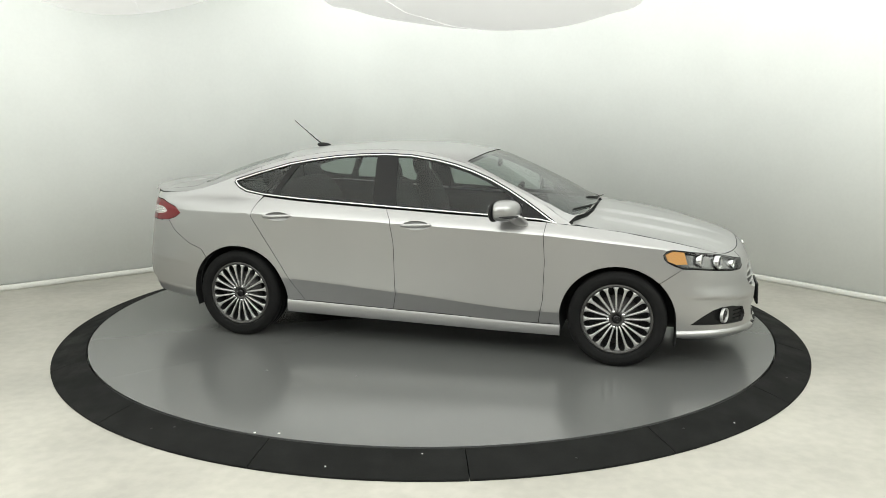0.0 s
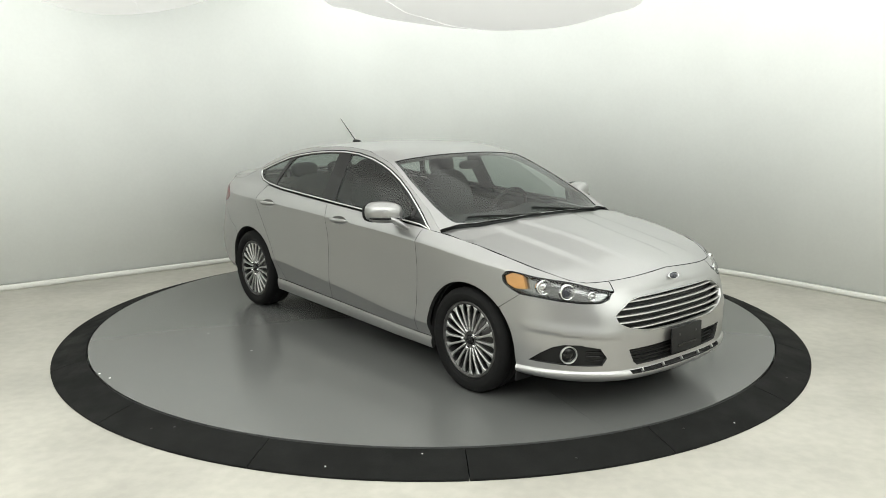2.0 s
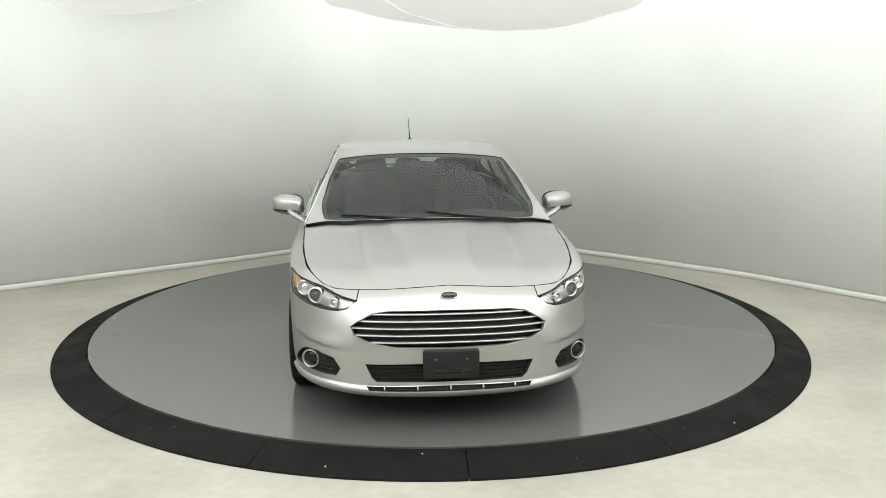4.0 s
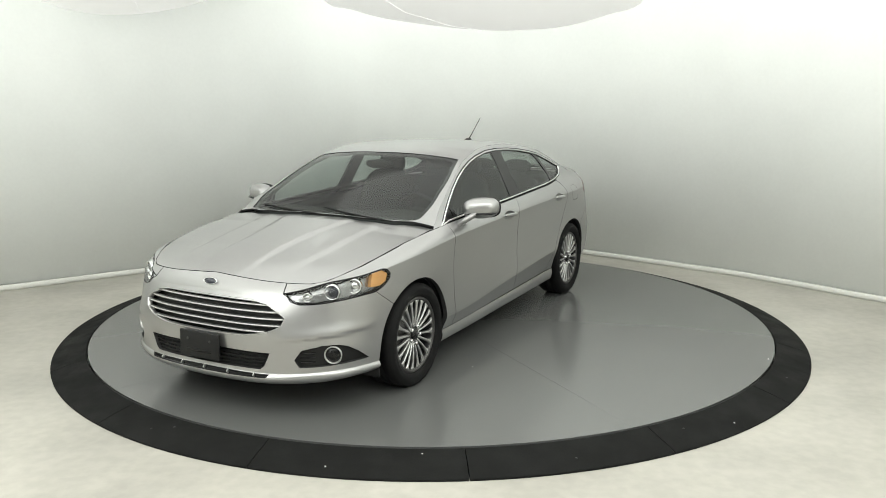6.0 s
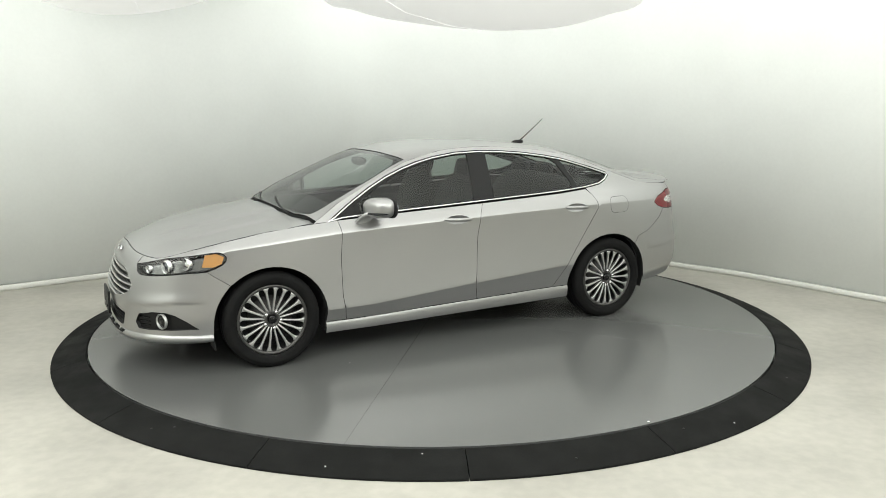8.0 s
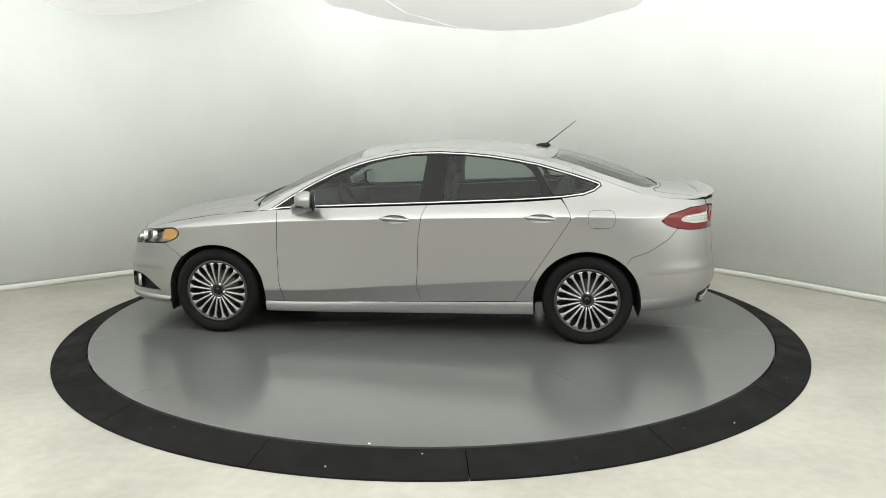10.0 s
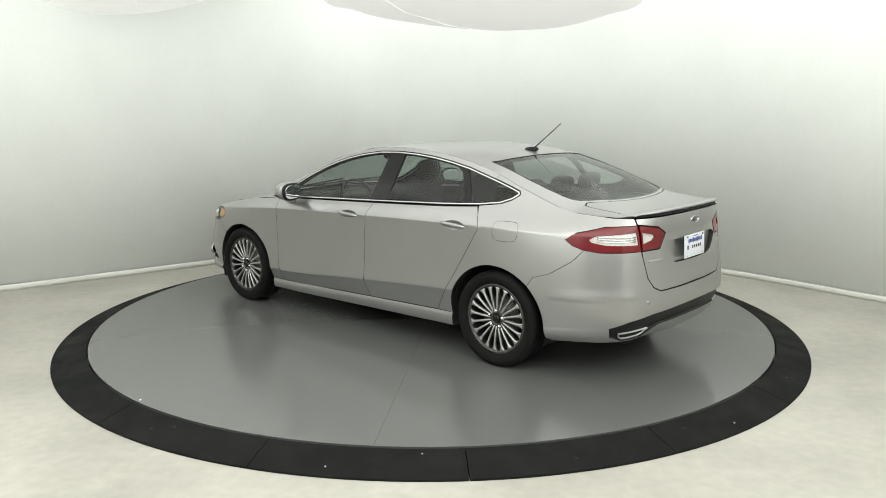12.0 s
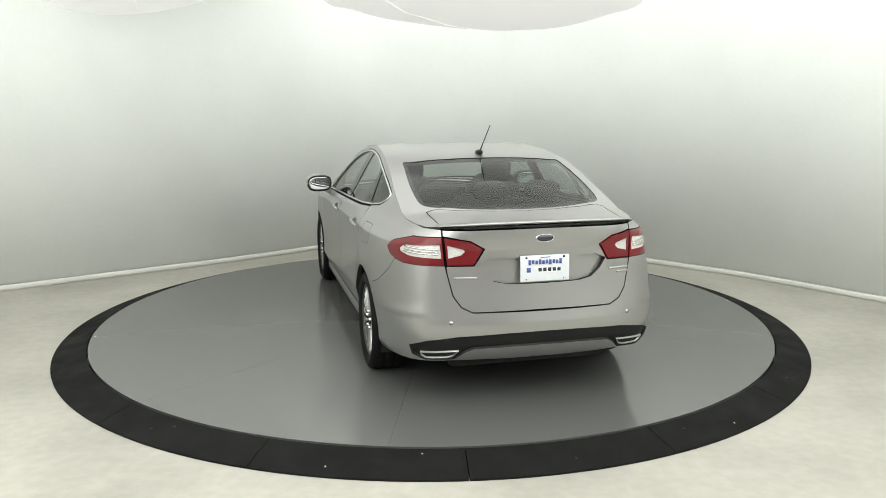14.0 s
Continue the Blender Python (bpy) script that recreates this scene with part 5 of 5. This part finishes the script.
def wheel_parts():
    """One wheel about its own axle (z, outwards), with its parts; the face lies at z = 0.1."""
    barrel = lathe([(RIM_R - 0.020, 0.088), (RIM_R - 0.024, 0.080), (RIM_R - 0.032, 0.04), (RIM_R - 0.03, -0.09), (RIM_R - 0.012, -0.1)], 64)
    hub = part("wheel", barrel, M_DARKALLOY, car, "twenty-spoke alloy wheel with low black tyre")
    tyre = lathe([(RIM_R - 0.006, -0.098), (RIM_R + 0.02, -0.112), (TYRE_R - 0.035, -0.117), (TYRE_R - 0.012, -0.108), (TYRE_R, -0.088), (TYRE_R + 0.001, -0.04), (TYRE_R - 0.008, -0.036), (TYRE_R - 0.008, -0.030), (TYRE_R + 0.001, -0.026),
                  (TYRE_R + 0.001, 0.026), (TYRE_R - 0.008, 0.030), (TYRE_R - 0.008, 0.036), (TYRE_R + 0.001, 0.04), (TYRE_R, 0.088), (TYRE_R - 0.006, 0.101), (TYRE_R - 0.012, 0.108), (TYRE_R - 0.030, 0.1165),
                  (TYRE_R - 0.034, 0.1185), (TYRE_R - 0.044, 0.118), (RIM_R + 0.03, 0.1155), (RIM_R + 0.018, 0.112), (RIM_R + 0.008, 0.103), (RIM_R + 0.002, 0.096), (RIM_R - 0.004, 0.085)], 72)
    part("rim_lip", lathe([(RIM_R + 0.004, 0.090), (RIM_R + 0.002, 0.098), (RIM_R - 0.008, 0.101), (RIM_R - 0.016, 0.097), (RIM_R - 0.021, 0.086)], 64), M_STEEL, hub, "dark grey rim lip")
    part("tyre", tyre, M_TYRE, hub, "black low-profile tyre")
    # spokes: 20 slim blades that widen towards the rim
    bm = bmesh.new()
    sec = []
    for r, w, z, d in ((0.045, 0.012, 0.082, 0.03), (0.08, 0.0125, 0.088, 0.026), (0.13, 0.014, 0.093, 0.022), (0.175, 0.016, 0.094, 0.02), (0.198, 0.020, 0.094, 0.02), (0.212, 0.030, 0.094, 0.018), (0.224, 0.054, 0.093, 0.016)):
        sec.append([bm.verts.new((r, a * w / 2, z + b * d)) for a, b in ((-1, -1), (-1, -0.18), (-0.6, 0), (0.6, 0), (1, -0.18), (1, -1))])
    for a, b in zip(sec, sec[1:]):
        for k in range(6):
            bm.faces.new((a[k], b[k], b[(k + 1) % 6], a[(k + 1) % 6]))
    bm.faces.new(sec[0])
    bm.faces.new(sec[-1])
    first = part("spoke", bm, M_ALLOY, hub)
    for k in range(1, 20):
        ob = new("spoke", first.data)
        ob.parent = hub
        ob.matrix_basis = Matrix.Rotation(2 * math.pi * k / 20, 4, "Z")
    part("hub_disc", lathe([(0.078, 0.03), (0.082, 0.070), (0.072, 0.080), (0.048, 0.084), (0.036, 0.082), (0.033, 0.078), (0.0, 0.078)], 40), M_STEEL, hub)
    part("centre_cap", lathe([(0.031, 0.07), (0.028, 0.092), (0.024, 0.096), (0.0, 0.097)], 28), M_GLOSSBLACK, hub, "dark centre cap")
    nut = None
    for k in range(5):
        a = 2 * math.pi * (k + 0.25) / 5
        m = Matrix.Translation((0.0575 * math.cos(a), 0.0575 * math.sin(a), 0.090))
        if nut is None:
            nut = part("lug_nut", lathe([(0.0125, -0.01), (0.0125, 0.008), (0.009, 0.013), (0, 0.014)], 8), M_CHROME, hub)
            nut.matrix_basis = m
        else:
            ob = new("lug_nut", nut.data)
            ob.parent, ob.matrix_basis = hub, m
    part("brake_disc", lathe([(0.155, 0.005), (0.155, 0.028), (0.09, 0.030), (0.085, 0.05), (0.0, 0.05)], 48), M_STEEL, hub)
    part("brake_shield", lathe([(RIM_R - 0.034, -0.02), (0.0, -0.02)], 32), M_INNER, hub)
    return hub


first_wheel = wheel_parts()
WHEELS = [(1.425, 0.800, 1, 10), (-1.425, 0.785, 1, 33), (1.425, -0.800, -1, 21), (-1.425, -0.785, -1, 47)]
for k, (x, y, f, turn) in enumerate(WHEELS):
    m = Matrix.Translation((x, y, TYRE_R + DISC_Z)) @ Matrix.Rotation(radians(-90 * f), 4, "X") @ Matrix.Rotation(radians(turn), 4, "Z")
    if k == 0:
        first_wheel.matrix_basis = m
    else:
        copy_thing(first_wheel, m)
for x, f in ((1.425, 1), (1.425, -1), (-1.42, 1), (-1.42, -1)):
    bm = bmesh.new()
    rows = []
    for i in range(25):
        a = radians(-18 + 216 * i / 24)
        rows.append([bm.verts.new((x + 0.40 * math.cos(a), y * f, 0.318 + 0.385 * math.sin(a))) for y in (0.50, 0.86)] + [bm.verts.new((x + 0.05 * math.cos(a), 0.50 * f, 0.318 + 0.05 * math.sin(a)))])
    for a, b in zip(rows, rows[1:]):
        bm.faces.new((a[0], a[1], b[1], b[0]))
        bm.faces.new((a[2], a[0], b[0], b[2]))
    part("wheel_liner", bm, M_INNER, car)
# mud flaps and underbody
for f in (1, -1):
    part("mud_flap", placed(rounded_box(0.012, 0.14, 0.10, 0.004), pose(1.815, 0.80 * f, 0.20, 0, 8, 0)), M_BLACK, car)
for x0, x1, y, z0, z1 in ((1.0, 2.20, 0.52, 0.18, 0.62), (-1.0, 1.0, 0.83, 0.17, 0.36), (-2.22, -1.0, 0.52, 0.20, 0.85)):
    part("underbody", placed(rounded_box(x1 - x0, 2 * y, z1 - z0, 0.04, 2), pose((x0 + x1) / 2, 0, (z0 + z1) / 2)), M_INNER, car)

# ------------------------------------------------------------ cabin
dash = bmesh.new()
rows = []
for i in range(25):
    y = -0.74 + 1.48 * i / 24
    hump = 0.03 * math.exp(-((y - 0.37) / 0.16) ** 2)
    c = 0.05 * (y / 0.74) ** 2
    rows.append([dash.verts.new((x - c, y, z)) for x, z in ((1.16, 0.95), (0.90, 0.965), (0.72, 0.975 + hump), (0.62, 0.94 + hump), (0.60, 0.86), (0.70, 0.60), (1.16, 0.60))])
for a, b in zip(rows, rows[1:]):
    for k in range(7):
        dash.faces.new((a[k], a[(k + 1) % 7], b[(k + 1) % 7], b[k]))
dash.faces.new(rows[0])
dash.faces.new(rows[-1])
part("dashboard", dash, M_CABIN, car)
bm = bmesh.new()
rows = []
for i in range(32):
    a = 2 * math.pi * i / 32
    rows.append([bm.verts.new(((0.185 + 0.015 * math.cos(b)) * math.cos(a), (0.185 + 0.015 * math.cos(b)) * math.sin(a), 0.015 * math.sin(b))) for b in (2 * math.pi * k / 8 for k in range(8))])
for i in range(32):
    for k in range(8):
        bm.faces.new((rows[i][k], rows[(i + 1) % 32][k], rows[(i + 1) % 32][(k + 1) % 8], rows[i][(k + 1) % 8]))
wheel_pose = pose(0.47, 0.37, 0.93) @ Matrix.Rotation(radians(-66), 4, "Y")
steering = part("steering_wheel", placed(bm, wheel_pose), M_BLACK, car)
part("steering_hub", placed(blob(0.07, 0.09, 0.03, 2.6), wheel_pose), M_BLACK, steering)
for a in (0, 90, 180):
    part("steering_spoke", placed(rounded_box(0.13, 0.03, 0.015, 0.005), wheel_pose @ Matrix.Rotation(radians(a + 90), 4, "Z") @ pose(0.115, 0, 0)), M_BLACK, steering)


def car_seat(x, y):
    base = part("front_seat", placed(blob(0.26, 0.25, 0.10, 3.0), pose(x, y, 0.55, 0, -6, 0)), M_SEAT, car)
    part("backrest", placed(blob(0.075, 0.245, 0.34, 3.2), pose(x - 0.30, y, 0.87, 0, -19, 0)), M_SEAT, base)
    part("headrest", placed(blob(0.050, 0.125, 0.085, 3.0), pose(x - 0.44, y, 1.235, 0, -12, 0)), M_SEAT, base)
    for d in (-0.05, 0.05):
        part("headrest_post", tube([(x - 0.405, y + d, 1.12), (x - 0.43, y + d, 1.20)], 0.006), M_STEEL, base)


for y in (0.37, -0.37):
    car_seat(0.10, y)
bench = part("rear_bench", placed(blob(0.27, 0.66, 0.11, 3.4), pose(-0.88, 0, 0.57, 0, -6, 0)), M_SEAT, car)
part("bench_back", placed(blob(0.08, 0.66, 0.31, 3.6), pose(-1.20, 0, 0.85, 0, -24, 0)), M_SEAT, bench)
for y in (0.38, 0.0, -0.38):
    part("bench_headrest", placed(blob(0.045, 0.13, 0.065, 3.0), pose(-1.36, y, 1.165, 0, -14, 0)), M_SEAT, bench)
part("parcel_shelf", placed(rounded_box(0.62, 1.34, 0.03, 0.01), pose(-1.68, 0, 1.045, 0, -3, 0)), M_CABIN, car)
part("centre_console", placed(rounded_box(0.9, 0.24, 0.30, 0.05), pose(0.25, 0, 0.55)), M_CABIN, car)
part("interior_mirror", placed(blob(0.018, 0.115, 0.034, 2.8), pose(0.43, 0.0, 1.300, 0, 10, 8)), M_BLACK, car)


# ------------------------------------------------------------ motion
CAR_OFFSET = Vector((0.169, -0.129, 0.0))      # the car's middle on the turntable
START, RATE = -16.24, -17.166                  # degrees, and degrees a second
TURNS = [(0.5 * k, START + RATE * 0.5 * k) for k in range(29)]


def motions():
    """The turntable and the car on it turn clockwise, seen from above."""
    for thing, offset in ((turntable, Vector((0, 0, 0))), (car, CAR_OFFSET)):
        walk(thing, [(t, pose(0, 0, 0, 0, 0, a) @ Matrix.Translation(offset)) for t, a in TURNS])


motions()
